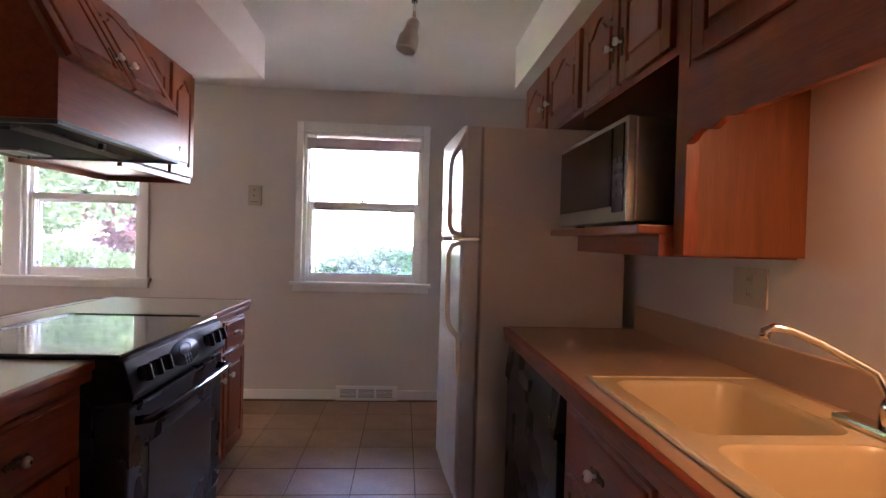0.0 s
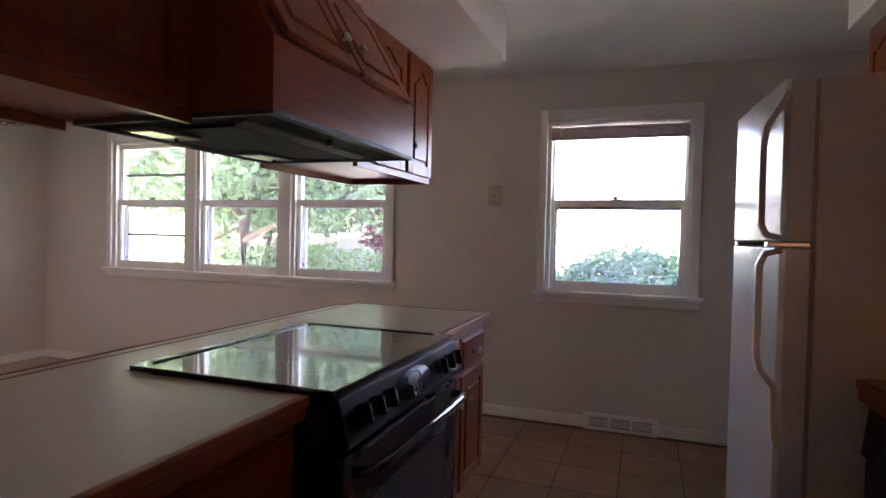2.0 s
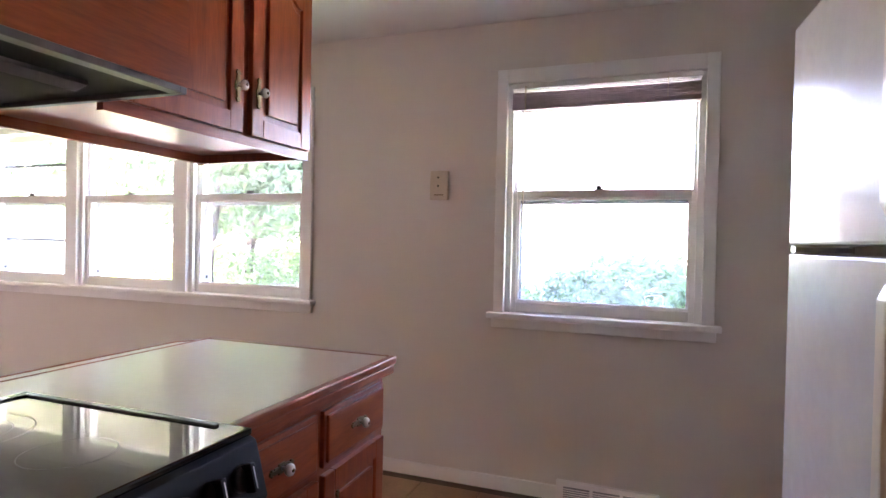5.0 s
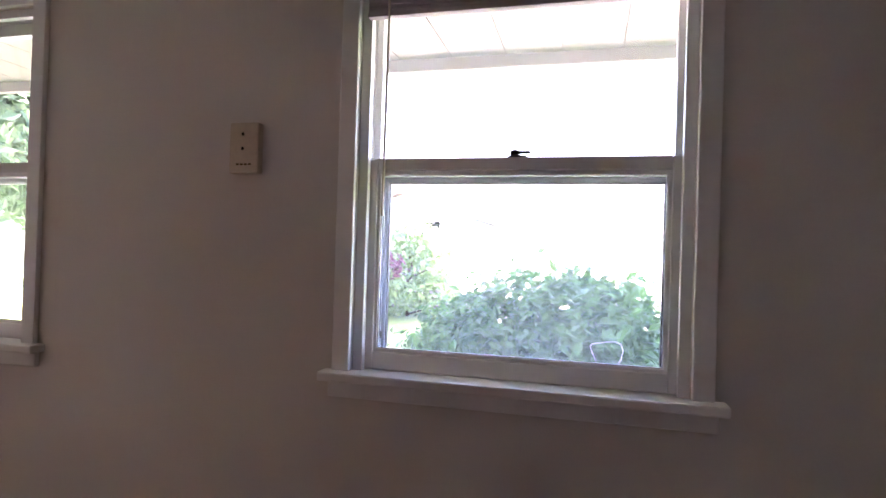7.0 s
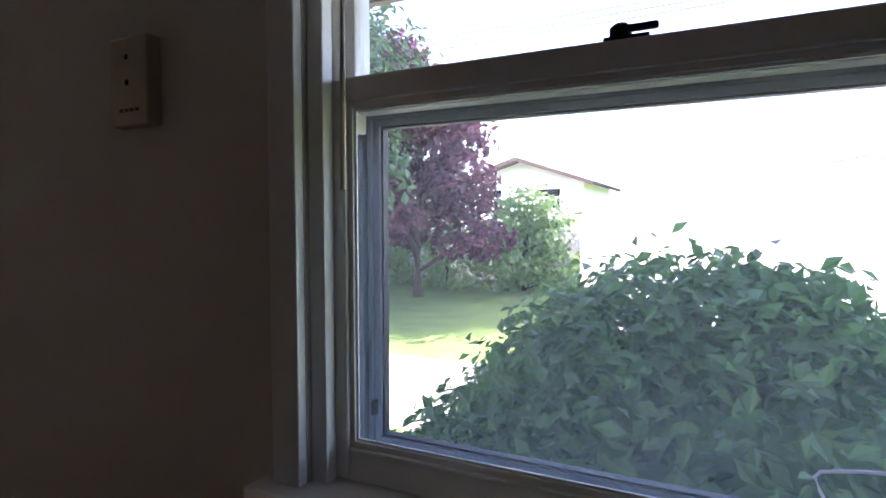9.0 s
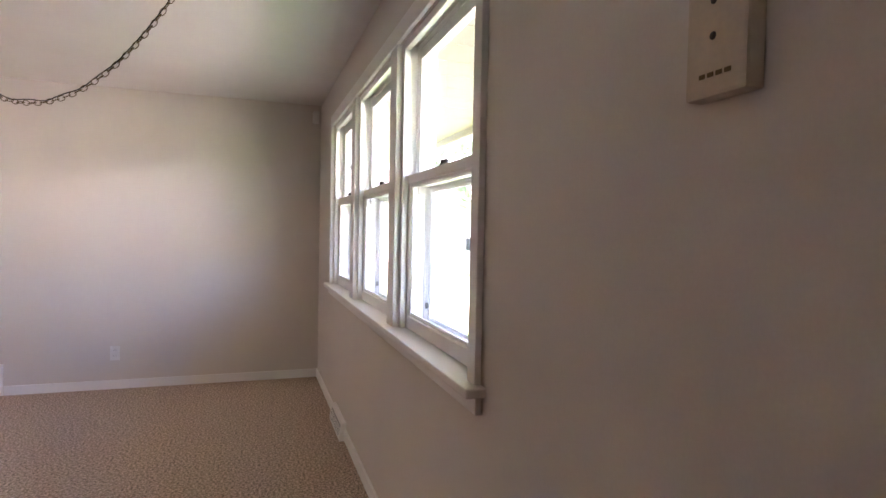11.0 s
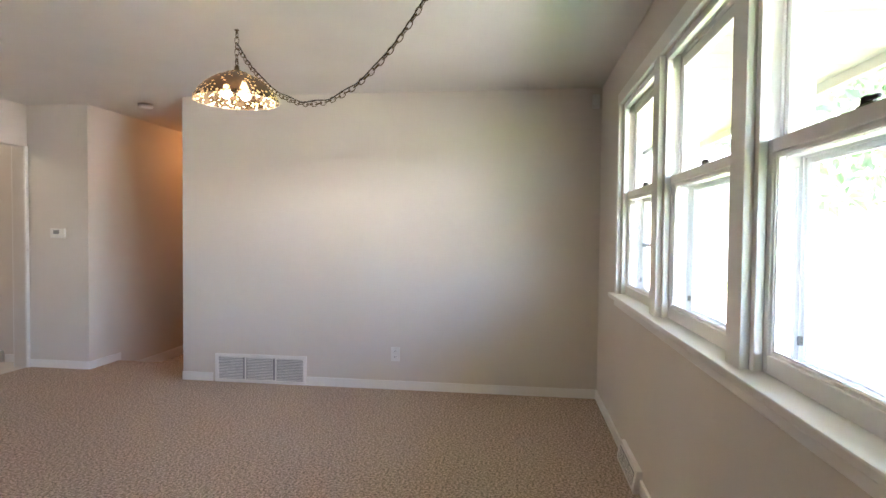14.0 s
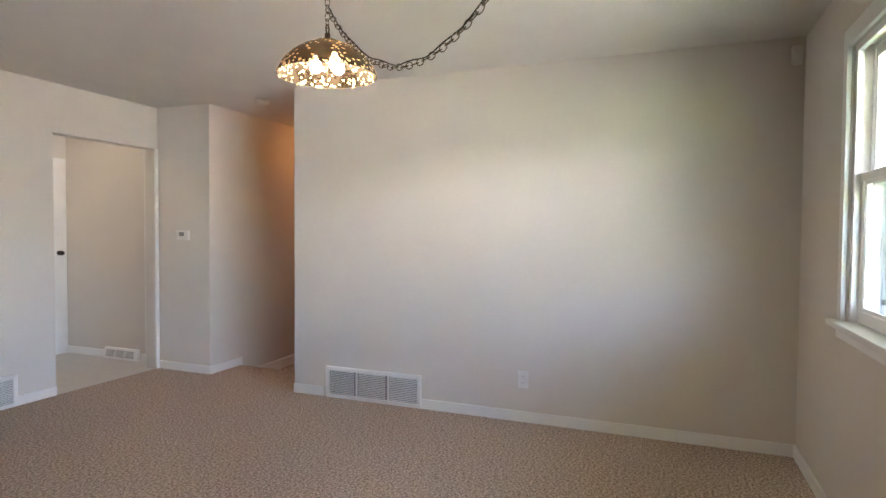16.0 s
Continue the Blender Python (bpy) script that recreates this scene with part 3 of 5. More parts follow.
part("top", boxes((-0.672, 0.075, SY, 2.970, 0.868, 0.910), (-0.672, 0.075, 3.845, 4.63, 0.868, 0.910), (-0.672, -0.485, 2.970, 3.845, 0.868, 0.910)), LAMINATE, ctop)
for y0, y1 in ((SY, 2.970), (3.845, 4.655)):
    part("edge", boxes((0.075, 0.100, y0, y1, 0.884, 0.911), (0.070, 0.092, y0, y1, 0.852, 0.884), bev=0.006), CHERRY_H, ctop, "moulded stained wooden edge")
part("edge", boxes((-0.672, 0.075, 4.63, 4.655, 0.884, 0.911), (-0.682, 0.07, 4.625, 4.648, 0.852, 0.884), bev=0.006), OAK, ctop, "moulded wooden end edge")
part("edge", boxes((-0.684, -0.672, SY, 4.655, 0.868, 0.912), bev=0.003), CHERRY_H, ctop)
part("bar_ledge", prism([(-0.684, SY), (-0.684, 4.63), (-0.703, 4.60), (-0.742, 4.55), (-0.742, SY)], "z", 0.872, 0.905), LAMINATE, ctop, "narrow beige ledge with a clipped corner")
part("ledge_edge", prism([(-0.742, SY), (-0.742, 4.55), (-0.697, 4.604), (-0.684, 4.632), (-0.688, 4.645), (-0.705, 4.615), (-0.751, 4.556), (-0.751, SY)], "z", 0.870, 0.908), CHERRY_H, ctop)

# wall cabinets over the peninsula
UX, UZ, UT = -0.262, 1.573, 2.198
up_s = thing("wall_cabinet", (-0.5, 1.8, UZ), "red-brown stained hanging cabinet with raised panel doors", "cabinet", "peninsula wall cabinets")
part("body", boxes((-0.736, UX, SY, 2.968, UZ + 0.03, UT)), CHERRY, up_s)
part("front_rail", boxes((UX - 0.02, UX, SY, 2.968, UZ, UZ + 0.03)), CHERRY_H, up_s)
part("back_rail", boxes((-0.736, -0.716, SY, 2.968, UZ, UZ + 0.03)), CHERRY_H, up_s)
for y1 in (2.93, 2.36, 1.79, 1.22):
    panel_door(up_s, facing_east(UX, y1, UZ + 0.035), 0.55, 0.57, 0.05, knob_at=(0.50, 0.10))
up_n = thing("wall_cabinet", (-0.5, 4.2, UZ), "red-brown stained hanging cabinet with arched raised panel doors", "cabinet", "peninsula wall cabinets")
part("body", boxes((-0.736, UX, 3.852, 4.650, UZ + 0.03, UT)), CHERRY, up_n)
part("front_rail", boxes((UX - 0.02, UX, 3.852, 4.650, UZ, UZ + 0.03)), CHERRY_H, up_n)
part("back_rail", boxes((-0.736, -0.716, 3.852, 4.650, UZ, UZ + 0.03)), CHERRY_H, up_n)
part("end_rail", boxes((-0.716, UX - 0.02, 4.63, 4.650, UZ, UZ + 0.03)), CHERRY, up_n)
part("end_panel", boxes((-0.736, UX, 4.650, 4.655, UZ, UT)), OAK, up_n, "oak veneer end panel")
part("corner_trim", boxes((-0.748, -0.720, 4.640, 4.664, UZ - 0.003, UT), bev=0.003), OAK, up_n)
panel_door(up_n, facing_east(UX, 4.638, UZ + 0.03), 0.31, 0.575, 0.05, knob_at=(0.285, 0.13))
panel_door(up_n, facing_east(UX, 4.29, UZ + 0.03), 0.43, 0.575, 0.05, knob_at=(0.03, 0.13))

hood = thing("range_hood", (-0.3, 3.4, 1.59), "slanted red-brown wooden range hood with two small doors", "range hood")
HX, HZ = -0.019, 1.78
lean = math.degrees(math.atan2(HX - UX, UT - HZ))
part("body", prism([(-0.736, 1.602), (HX, 1.602), (HX, HZ), (UX + 0.005, UT), (-0.736, UT)], "y", 2.972, 3.848), CHERRY_H, hood)
LL = math.hypot(HX - UX, UT - HZ)
for y1, kx in ((3.80, 0.34), (3.395, 0.04)):
    panel_door(hood, facing_east(HX - 0.002, y1, HZ + 0.012, lean), 0.385, LL - 0.03, 0.06, knob_at=(kx, 0.10))
part("rim", boxes((-0.70, HX, 2.974, 2.992, 1.588, 1.602), (-0.70, HX, 3.828, 3.846, 1.588, 1.602), (HX - 0.03, HX, 2.992, 3.828, 1.588, 1.602), (-0.70, -0.68, 2.992, 3.828, 1.588, 1.602), bev=0.002), HOODSTEEL, hood, "thin dark steel rim under the hood")
part("insert", boxes((-0.68, HX - 0.03, 2.992, 3.828, 1.598, 1.6015)), MATTBLACK, hood, "black hood insert")
part("filter", boxes((-0.44, -0.22, 3.10, 3.70, 1.588, 1.598), bev=0.002), MATTBLACK, hood, "black grease filter")
part("filter_bar", prism([(-0.20, 1.580), (-0.165, 1.590), (-0.165, 1.598), (-0.20, 1.598)], "y", 3.05, 3.74), HOODSTEEL, hood, "sloped filter bar")
for y in (3.06, 3.56):
    lens = part("light_lens", boxes((-0.62, -0.50, y, y + 0.20, 1.586, 1.597), bev=0.004), HOODSTEEL, hood, "dull metal lamp housing")
    part("cover", boxes((-0.605, -0.515, y + 0.015, y + 0.13, 1.583, 1.586), bev=0.001), LENS, lens, "clear ribbed lamp cover")
    part("clip", boxes((-0.57, -0.56, y + 0.155, y + 0.165, 1.572, 1.586), bev=0.001), BLACK, lens)
part("switch", boxes((-0.12, -0.10, 3.38, 3.40, 1.575, 1.598), bev=0.003), BLACK, hood)

# ---- range ----
stove = thing("range", (-0.15, 3.4, 0), "black slide-in electric range with a glass cooktop", "stove")
SY0, SY1 = 2.975, 3.838
part("body", boxes((-0.47, 0.085, SY0 + 0.004, SY1 - 0.004, 0.03, 0.905)), BLACK, stove)
part("cooktop", boxes((-0.478, 0.165, SY0, SY1, 0.911, 0.925), bev=0.004), BLACKGLASS, stove, "shiny black glass cooktop")
rail = [(-0.445, SY0 + 0.05), (-0.445, SY1 - 0.02), (-0.435, SY1 - 0.02), (-0.435, SY0 + 0.05)]
part("back_rail", prism(rail, "z", 0.925, 0.929), BLACK, stove)
part("side_rail", boxes((-0.445, 0.10, SY1 - 0.03, SY1 - 0.018, 0.925, 0.929)), BLACK, stove)


def ring(x, y, r, w=0.0016):
    bm = bmesh.new()
    bmesh.ops.create_circle(bm, segments=40, radius=r, matrix=Matrix.Translation((x, y, 0.9254)))
    inner = bmesh.ops.create_circle(bm, segments=40, radius=r - w, matrix=Matrix.Translation((x, y, 0.9254)))
    bmesh.ops.bridge_loops(bm, edges=list(bm.edges))
    return bm


for x, y, r in ((-0.03, 3.20, 0.115), (-0.03, 3.20, 0.08), (-0.29, 3.20, 0.08), (-0.03, 3.61, 0.074), (-0.29, 3.60, 0.11), (-0.29, 3.60, 0.075)):
    part("burner_ring", ring(x, y, r), DARKGREY, stove)
panel_pts = [(0.085, 0.905), (0.160, 0.911), (0.176, 0.904), (0.205, 0.800), (0.200, 0.786), (0.085, 0.772)]
part("control_panel", prism(panel_pts, "y", SY0, SY1, 0.004), KNOBBLACK, stove, "sloped black control panel")


def on_panel(y, v):
    """A place on the sloped panel: v from its top to its foot, local y outwards."""
    return Matrix.Translation((0.177 + 0.028 * v, y, 0.902 - 0.100 * v)) @ Matrix.Rotation(radians(-90), 4, "Z") @ Matrix.Rotation(radians(15.5), 4, "X")


for y in (3.055, 3.13, 3.205, 3.62, 3.70, 3.775):
    b = lathe([(0, 0), (0.025, 0), (0.024, 0.010), (0.019, 0.018), (0, 0.018)], turn=on_panel(y, 0.5) @ Matrix.Rotation(radians(-90), 4, "X"), steps=18)
    box2 = boxes((-0.007, 0.007, 0.012, 0.034, -0.026, 0.026), bev=0.003)
    bmesh.ops.transform(box2, matrix=on_panel(y, 0.5), verts=box2.verts)
    kn = part("knob", b, KNOBBLACK, stove, "black control knob")
    part("grip", box2, KNOBBLACK, kn)
    mk = boxes((-0.0012, 0.0012, 0.0342, 0.0346, -0.02, 0.02))
    bmesh.ops.transform(mk, matrix=on_panel(y, 0.5), verts=mk.verts)
    part("pointer", mk, WHITEPL, kn)
dsp = lathe([(0, 0), (0.135, 0), (0.133, 0.003), (0, 0.004)], turn=on_panel(3.40, 0.5) @ Matrix.Rotation(radians(-90), 4, "X") @ Matrix.Diagonal((1, 0.33, 1, 1)), steps=32)
part("display", dsp, KNOBBLACK, stove, "oval glass display")
ov = tube([on_panel(3.40, 0.38) @ Vector((0.052 * math.cos(a), 0.005, 0.020 * math.sin(a))) for a in [k * math.pi / 12 for k in range(24)]], 0.0012, 5, closed=True)
part("display_outline", ov, DARKGREY, stove)
for i in range(6):
    b = lathe([(0, 0), (0.009, 0), (0.008, 0.002), (0, 0.002)], turn=on_panel(3.40, 0.5) @ Matrix.Translation((-0.03 + 0.024 * (i % 3), 0.004, -0.018 - 0.017 * (i // 3))) @ Matrix.Rotation(radians(-90), 4, "X"), steps=10)
    part("button", b, DARKGREY, stove)
for y in (3.10, 3.50, 3.64):
    part("vent_slot", boxes((0.186, 0.1925, y, y + 0.10, 0.752, 0.757), bev=0.001), DARKGREY, stove)
od = part("oven_door", boxes((0.088, 0.190, SY0 + 0.006, SY1 - 0.006, 0.20, 0.765), bev=0.008), BLACK, stove, "black oven door")
part("window", boxes((0.190, 0.1925, SY0 + 0.14, SY1 - 0.14, 0.30, 0.62), bev=0.001), OVENGLASS, od, "smoked glass oven window")
part("handle", tube([(0.19, SY0 + 0.05, 0.718), (0.232, SY0 + 0.06, 0.722), (0.250, SY0 + 0.15, 0.727), (0.254, 3.41, 0.730), (0.250, SY1 - 0.15, 0.727), (0.232, SY1 - 0.06, 0.722), (0.19, SY1 - 0.05, 0.718)], 0.014, 12), BLACKGLASS, od, "curved shiny black handle")
part("storage_drawer", boxes((0.088, 0.182, SY0 + 0.006, SY1 - 0.006, 0.05, 0.19), bev=0.006), BLACK, stove)

# ---- counter wall: base, sink, wall cabinets ----
CX = 1.465
sink_base = thing("base_cabinet", (1.75, 2.3, 0), "red-brown stained sink base cabinet with drawer fronts", "cabinet", "counter cabinets")
part("face_frame", boxes((CX, CX + 0.02, 1.75, 2.885, 0.68, 0.865)), CHERRY_H, sink_base)
part("body", boxes((CX, EX - 0.01, 1.75, 2.885, 0.10, 0.68), (CX + 0.07, EX - 0.01, 1.75, 2.885, 0.0, 0.10)), CHERRY, sink_base)
for y0, w in ((2.29, 0.53), (1.77, 0.49)):
    panel_door(sink_base, facing_west(CX, y0 + 0, 0.665), w, 0.165, name="drawer", drawer=True, knob_at=(w / 2, 0.08), material=CHERRY_H)
    panel_door(sink_base, facing_west(CX, y0, 0.13), w, 0.515, 0.0, knob_at=(w - 0.06, 0.44))
dw = thing("dishwasher", (1.75, 3.3, 0), "black built-in dishwasher under the counter", "dishwasher")
part("body", boxes((CX + 0.03, EX - 0.01, 2.90, 3.72, 0.10, 0.86)), BLACK, dw)
dd = part("door", boxes((CX - 0.018, CX + 0.03, 2.905, 3.715, 0.12, 0.70), bev=0.006), BLACK, dw, "black door")
part("control_strip", prism([(CX - 0.03, 0.705), (CX - 0.012, 0.852), (CX + 0.03, 0.852), (CX + 0.03, 0.705)], "y", 2.905, 3.715, 0.005), BLACK, dw)
part("latch", boxes((CX - 0.035, CX - 0.018, 3.24, 3.40, 0.755, 0.80), bev=0.005), DARKGREY, dw)
part("badge", lathe([(0, 0), (0.010, 0), (0.009, 0.002), (0, 0.002)], (CX - 0.0265, 2.97, 0.75), 12, Matrix.Rotation(radians(-90), 4, "Y")), CHROME, dw)
part("toe_kick", boxes((CX + 0.06, EX - 0.02, 2.91, 3.71, 0.0, 0.10)), BLACK, dw)

wt = thing("counter_worktop", (1.75, 2.8, 0.87), "tan laminate worktop with a dark wooden front edge", "countertop")
part("top", boxes((1.455, EX - 0.02, 2.80, 3.755, 0.868, 0.910), (1.455, 1.52, 1.75, 2.80, 0.868, 0.910), (1.97, EX - 0.02, 1.75, 2.80, 0.868, 0.910), (1.52, 1.97, 1.75, 1.83, 0.868, 0.910)), LAMINATE_B, wt)
part("edge", boxes((1.430, 1.455, 1.75, 3.757, 0.884, 0.911), (1.436, 1.458, 1.75, 3.757, 0.852, 0.884), bev=0.006), CHERRY_H, wt, "moulded stained wooden edge")
part("edge", boxes((1.455, EX - 0.02, 3.755, 3.765, 0.868, 0.911), bev=0.002), CHERRY_H, wt)
part("backsplash", boxes((EX - 0.02, EX, 1.75, 3.765, 0.868, 1.015), bev=0.003), LAMINATE_B, wt, "low tan laminate backsplash")


def bowl(bm, x0, x1, y0, y1, z0, z1):
    """An open basin with sloped sides and a rounded floor."""
    rings = []
    for k, (i, z) in enumerate(((0.0, z1), (0.012, z1 - 0.012), (0.022, z0 + 0.05), (0.040, z0 + 0.015), (0.085, z0))):
        c = 0.055
        ring_v = []
        for cx, cy, a0 in ((x1 - i - c, y1 - i - c, 0), (x0 + i + c, y1 - i - c, 90), (x0 + i + c, y0 + i + c, 180), (x1 - i - c, y0 + i + c, 270)):
            for s in range(6):
                a = radians(a0 + 18 * s)
                ring_v.append(bm.verts.new((cx + c * math.cos(a), cy + c * math.sin(a), z)))
        rings.append(ring_v)
    for a, b in zip(rings, rings[1:]):
        for k in range(24):
            bm.faces.new((a[k], b[k], b[(k + 1) % 24], a[(k + 1) % 24])).smooth = True
    bm.faces.new(rings[-1])
    return rings[0]


sink = thing("kitchen_sink", (1.745, 2.3, 0.9), "biscuit enamel double-bowl sink set in the worktop", "sink")
bm = bmesh.new()
SX0, SX1, SA, SB, SZ = 1.505, 1.985, 1.82, 2.81, 0.918
holes = [bowl(bm, 1.55, 1.90, 2.335, 2.77, 0.73, SZ - 0.001), bowl(bm, 1.55, 1.90, 1.86, 2.285, 0.73, SZ - 0.001)]
for rows in ((SX0, 1.55, SA, SB), (1.90, SX1, SA, SB), (1.55, 1.90, 2.77, SB), (1.55, 1.90, 2.285, 2.335), (1.55, 1.90, SA, 1.86)):
    box(bm, *rows, 0.905, SZ)
for x0, x1, y0, y1 in ((1.55, 1.90, 2.335, 2.77), (1.55, 1.90, 1.86, 2.285)):
    for cx, cy, dx, dy in ((x0, y0, 1, 1), (x1, y0, -1, 1), (x1, y1, -1, -1), (x0, y1, 1, -1)):
        c = 0.055
        arc = [(cx + dx * (c - c * math.cos(a)), cy + dy * (c - c * math.sin(a))) for a in [k * math.pi / 10 for k in range(6)]]
        v = [bm.verts.new((cx, cy, SZ))] + [bm.verts.new((px, py, SZ)) for px, py in arc]
        f = bm.faces.new(v)
        f.normal_update()
        if f.normal.z < 0:
            f.normal_flip()
part("basin", bm, SINK, sink)
part("rim", boxes((SX0 - 0.008, SX0 + 0.004, SA - 0.008, SB + 0.008, 0.9105, 0.921), (SX0 + 0.004, SX1, SB - 0.004, SB + 0.008, 0.9105, 0.921), bev=0.004), SINK, sink)
for y in (2.55, 2.07):
    part("drain", lathe([(0, 0.733), (0.03, 0.733), (0.042, 0.737), (0.042, 0.731)], (1.725, y, 0), 18), CHROME, sink)
fc = thing("kitchen_faucet", (1.945, 2.31, 0.918), "chrome single-lever faucet with a long spout", "faucet")
part("base", boxes((1.915, 1.972, 2.18, 2.44, 0.918, 0.936), bev=0.007), CHROME, fc)
part("body", lathe([(0, 0), (0.026, 0), (0.024, 0.05), (0.019, 0.062), (0, 0.065)], (1.945, 2.31, 0.936), 18), CHROME, fc)
part("spout", tube([(1.945, 2.31, 0.955), (1.950, 2.328, 1.0), (1.938, 2.346, 1.038), (1.86, 2.405, 1.090), (1.81, 2.425, 1.112), (1.777, 2.434, 1.117), (1.760, 2.437, 1.108), (1.757, 2.437, 1.090)], [0.013, 0.011, 0.010, 0.0095, 0.009, 0.0095, 0.011, 0.0115], 12), CHROME, fc)
part("lever", tube([(1.945, 2.31, 1.0), (1.955, 2.29, 1.05), (1.93, 2.24, 1.085)], 0.007, 8), CHROME, fc)

RX = 1.70
mwc = thing("wall_cabinet", (1.88, 3.1, 1.8), "red-brown stained cabinet above the microwave shelf", "cabinet", "counter wall cabinets")
part("body", boxes((RX, EX, 2.74, 3.545, 1.80, UT)), CHERRY, mwc)
panel_door(mwc, facing_west(RX, 2.765, 1.825), 0.365, 0.355, 0.05, knob_at=(0.335, 0.13))
panel_door(mwc, facing_west(RX, 3.15, 1.825), 0.365, 0.355, 0.05, knob_at=(0.03, 0.13))
part("end_panel", boxes((RX + 0.02, EX, 2.715, 2.738, 1.263, UT)), OAK, mwc, "oak veneer side panel reaching down to the shelf")
part("stile", boxes((RX - 0.003, RX + 0.034, 2.685, 2.742, 1.263, UT), bev=0.002), CHERRY, mwc)
part("shelf", boxes((1.60, EX, 2.745, 3.64, 1.318, 1.343), bev=0.004), CHERRY_H, mwc, "wooden microwave shelf")
part("shelf_cleat", boxes((1.66, EX, 2.745, 3.45, 1.258, 1.317)), CHERRY_H, mwc)
frc = thing("wall_cabinet", (1.88, 4.1, 1.83), "red-brown stained cabinet with two doors above the refrigerator", "cabinet", "counter wall cabinets")
part("body", boxes((RX, EX, 3.55, 4.62, 1.835, UT)), CHERRY, frc)
panel_door(frc, facing_west(RX, 3.58, 1.85), 0.48, 0.33, 0.05, knob_at=(0.44, 0.12))
panel_door(frc, facing_west(RX, 4.11, 1.85), 0.48, 0.33, 0.05, knob_at=(0.04, 0.12))
skc = thing("wall_cabinet", (1.88, 2.2, 1.6), "red-brown stained cabinet over the sink with a scalloped valance", "cabinet", "counter wall cabinets")
part("body", boxes((RX, EX, 1.75, 2.70, 1.735, UT)), CHERRY, skc)
for y0 in (2.215, 1.77):
    panel_door(skc, facing_west(RX, y0, 1.75), 0.43, 0.43, 0.05)
n = 40
low = []
for k in range(n + 1):
    u = k / n
    e = min(u, 1 - u) * 2
    z = 1.560 + 0.020 * min(1, e * 2.6) + 0.011 * math.cos(2 * math.pi * e * 4.2 + 2.6) * max(0.0, 1 - 1.4 * e)
    low.append((1.755 + 0.930 * u, z))
part("valance", prism(low + [(2.685, 1.745), (1.755, 1.745)], "x", RX - 0.004, RX + 0.016), CHERRY_H, skc, "scalloped wooden valance")
ul = thing("under_cabinet_light", (1.93, 2.06, 1.72), "lit slim lamp under the sink cabinet", "lamp")
part("housing", boxes((1.86, 2.0, 1.80, 2.32, 1.722, 1.734), bev=0.003), WHITEPL, ul)

mw = thing("microwave_oven", (1.83, 3.24, 1.343), "stainless steel microwave with a dark glass door on its shelf", "microwave")
part("body", boxes((1.648, 2.03, 2.885, 3.585, 1.357, 1.665), bev=0.006), STEEL, mw)
part("front_frame", boxes((1.622, 1.648, 2.885, 3.585, 1.355, 1.667), bev=0.004), STEEL, mw)
part("door_glass", boxes((1.617, 1.624, 3.0, 3.565, 1.405, 1.650), bev=0.002), BLACKGLASS, mw, "dark door glass")
part("control_panel", boxes((1.617, 1.624, 2.905, 2.99, 1.385, 1.650), bev=0.002), BLACKGLASS, mw)
for i in range(8):
    part("button", boxes((1.6145, 1.6175, 2.915 + 0.035 * (i % 2), 2.94 + 0.035 * (i % 2), 1.43 + 0.035 * (i // 2), 1.445 + 0.035 * (i // 2)), bev=0.001), DARKGREY, mw)
for x in (1.68, 1.98):
    for y in (2.93, 3.54):
        part("foot", boxes((x, x + 0.03, y - 0.015, y + 0.015, 1.343, 1.358)), BLACK, mw)

# ---- refrigerator ----
fr = thing("refrigerator", (1.6, 4.15, 0), "almond top-freezer refrigerator with bowed handles", "refrigerator")
FY0, FY1 = 3.80, 4.475
part("body", boxes((1.330, 1.99, FY0, FY1, 0.03, 1.805), bev=0.006), FRIDGE, fr)
part("gasket", boxes((1.316, 1.330, FY0 + 0.01, FY1 - 0.01, 0.06, 1.80)), GASKET, fr)
part("grille", boxes((1.30, 1.33, FY0 + 0.02, FY1 - 0.02, 0.03, 0.10), bev=0.003), BLACK, fr)


def fridge_door(z0, z1, label):
    d = part("door", prism([(1.250, FY0 - 0.002), (1.236, FY0 + 0.02), (1.208, 4.14), (1.192, FY1 - 0.03), (1.205, FY1 + 0.002), (1.316, FY1 + 0.002), (1.316, FY0 - 0.002)], "z", z0, z1, 0.006), FRIDGE_W, fr, label)
    return d


top_d = fridge_door(1.305, 1.805, "freezer door")
bot_d = fridge_door(0.11, 1.285, "fresh food door")
for d, pts in ((top_d, [(1.205, 1.77), (1.192, 1.74), (1.148, 1.66), (1.140, 1.60), (1.140, 1.36), (1.155, 1.325), (1.20, 1.312)]),
               (bot_d, [(1.20, 1.278), (1.155, 1.265), (1.140, 1.23), (1.140, 0.95), (1.150, 0.90), (1.190, 0.85), (1.195, 0.70), (1.205, 0.66)])):
    bm = bmesh.new()
    w = 0.018
    rings = []
    for k, (x, z) in enumerate(pts):
        a = Vector(pts[max(0, k - 1)])
        b = Vector(pts[min(len(pts) - 1, k + 1)])
        t = (b - a).normalized()
        nrm = Vector((-t.y, t.x)) * 0.010
        rings.append([bm.verts.new((x + 0.042 + s * nrm.x, FY0 + 0.004 + yy, z + s * nrm.y)) for s, yy in ((1, 0), (1, 2 * w), (-1, 2 * w), (-1, 0))])
    for a, b in zip(rings, rings[1:]):
        for k in range(4):
            bm.faces.new((a[k], a[(k + 1) % 4], b[(k + 1) % 4], b[k]))
    bm.faces.new(rings[0][::-1]), bm.faces.new(rings[-1])
    bmesh.ops.recalc_face_normals(bm, faces=bm.faces)
    bmesh.ops.bevel(bm, geom=list(bm.edges), offset=0.005, segments=2, affect="EDGES", profile=0.6)
    part("handle", bm, FRIDGE, d, "bowed almond handle")
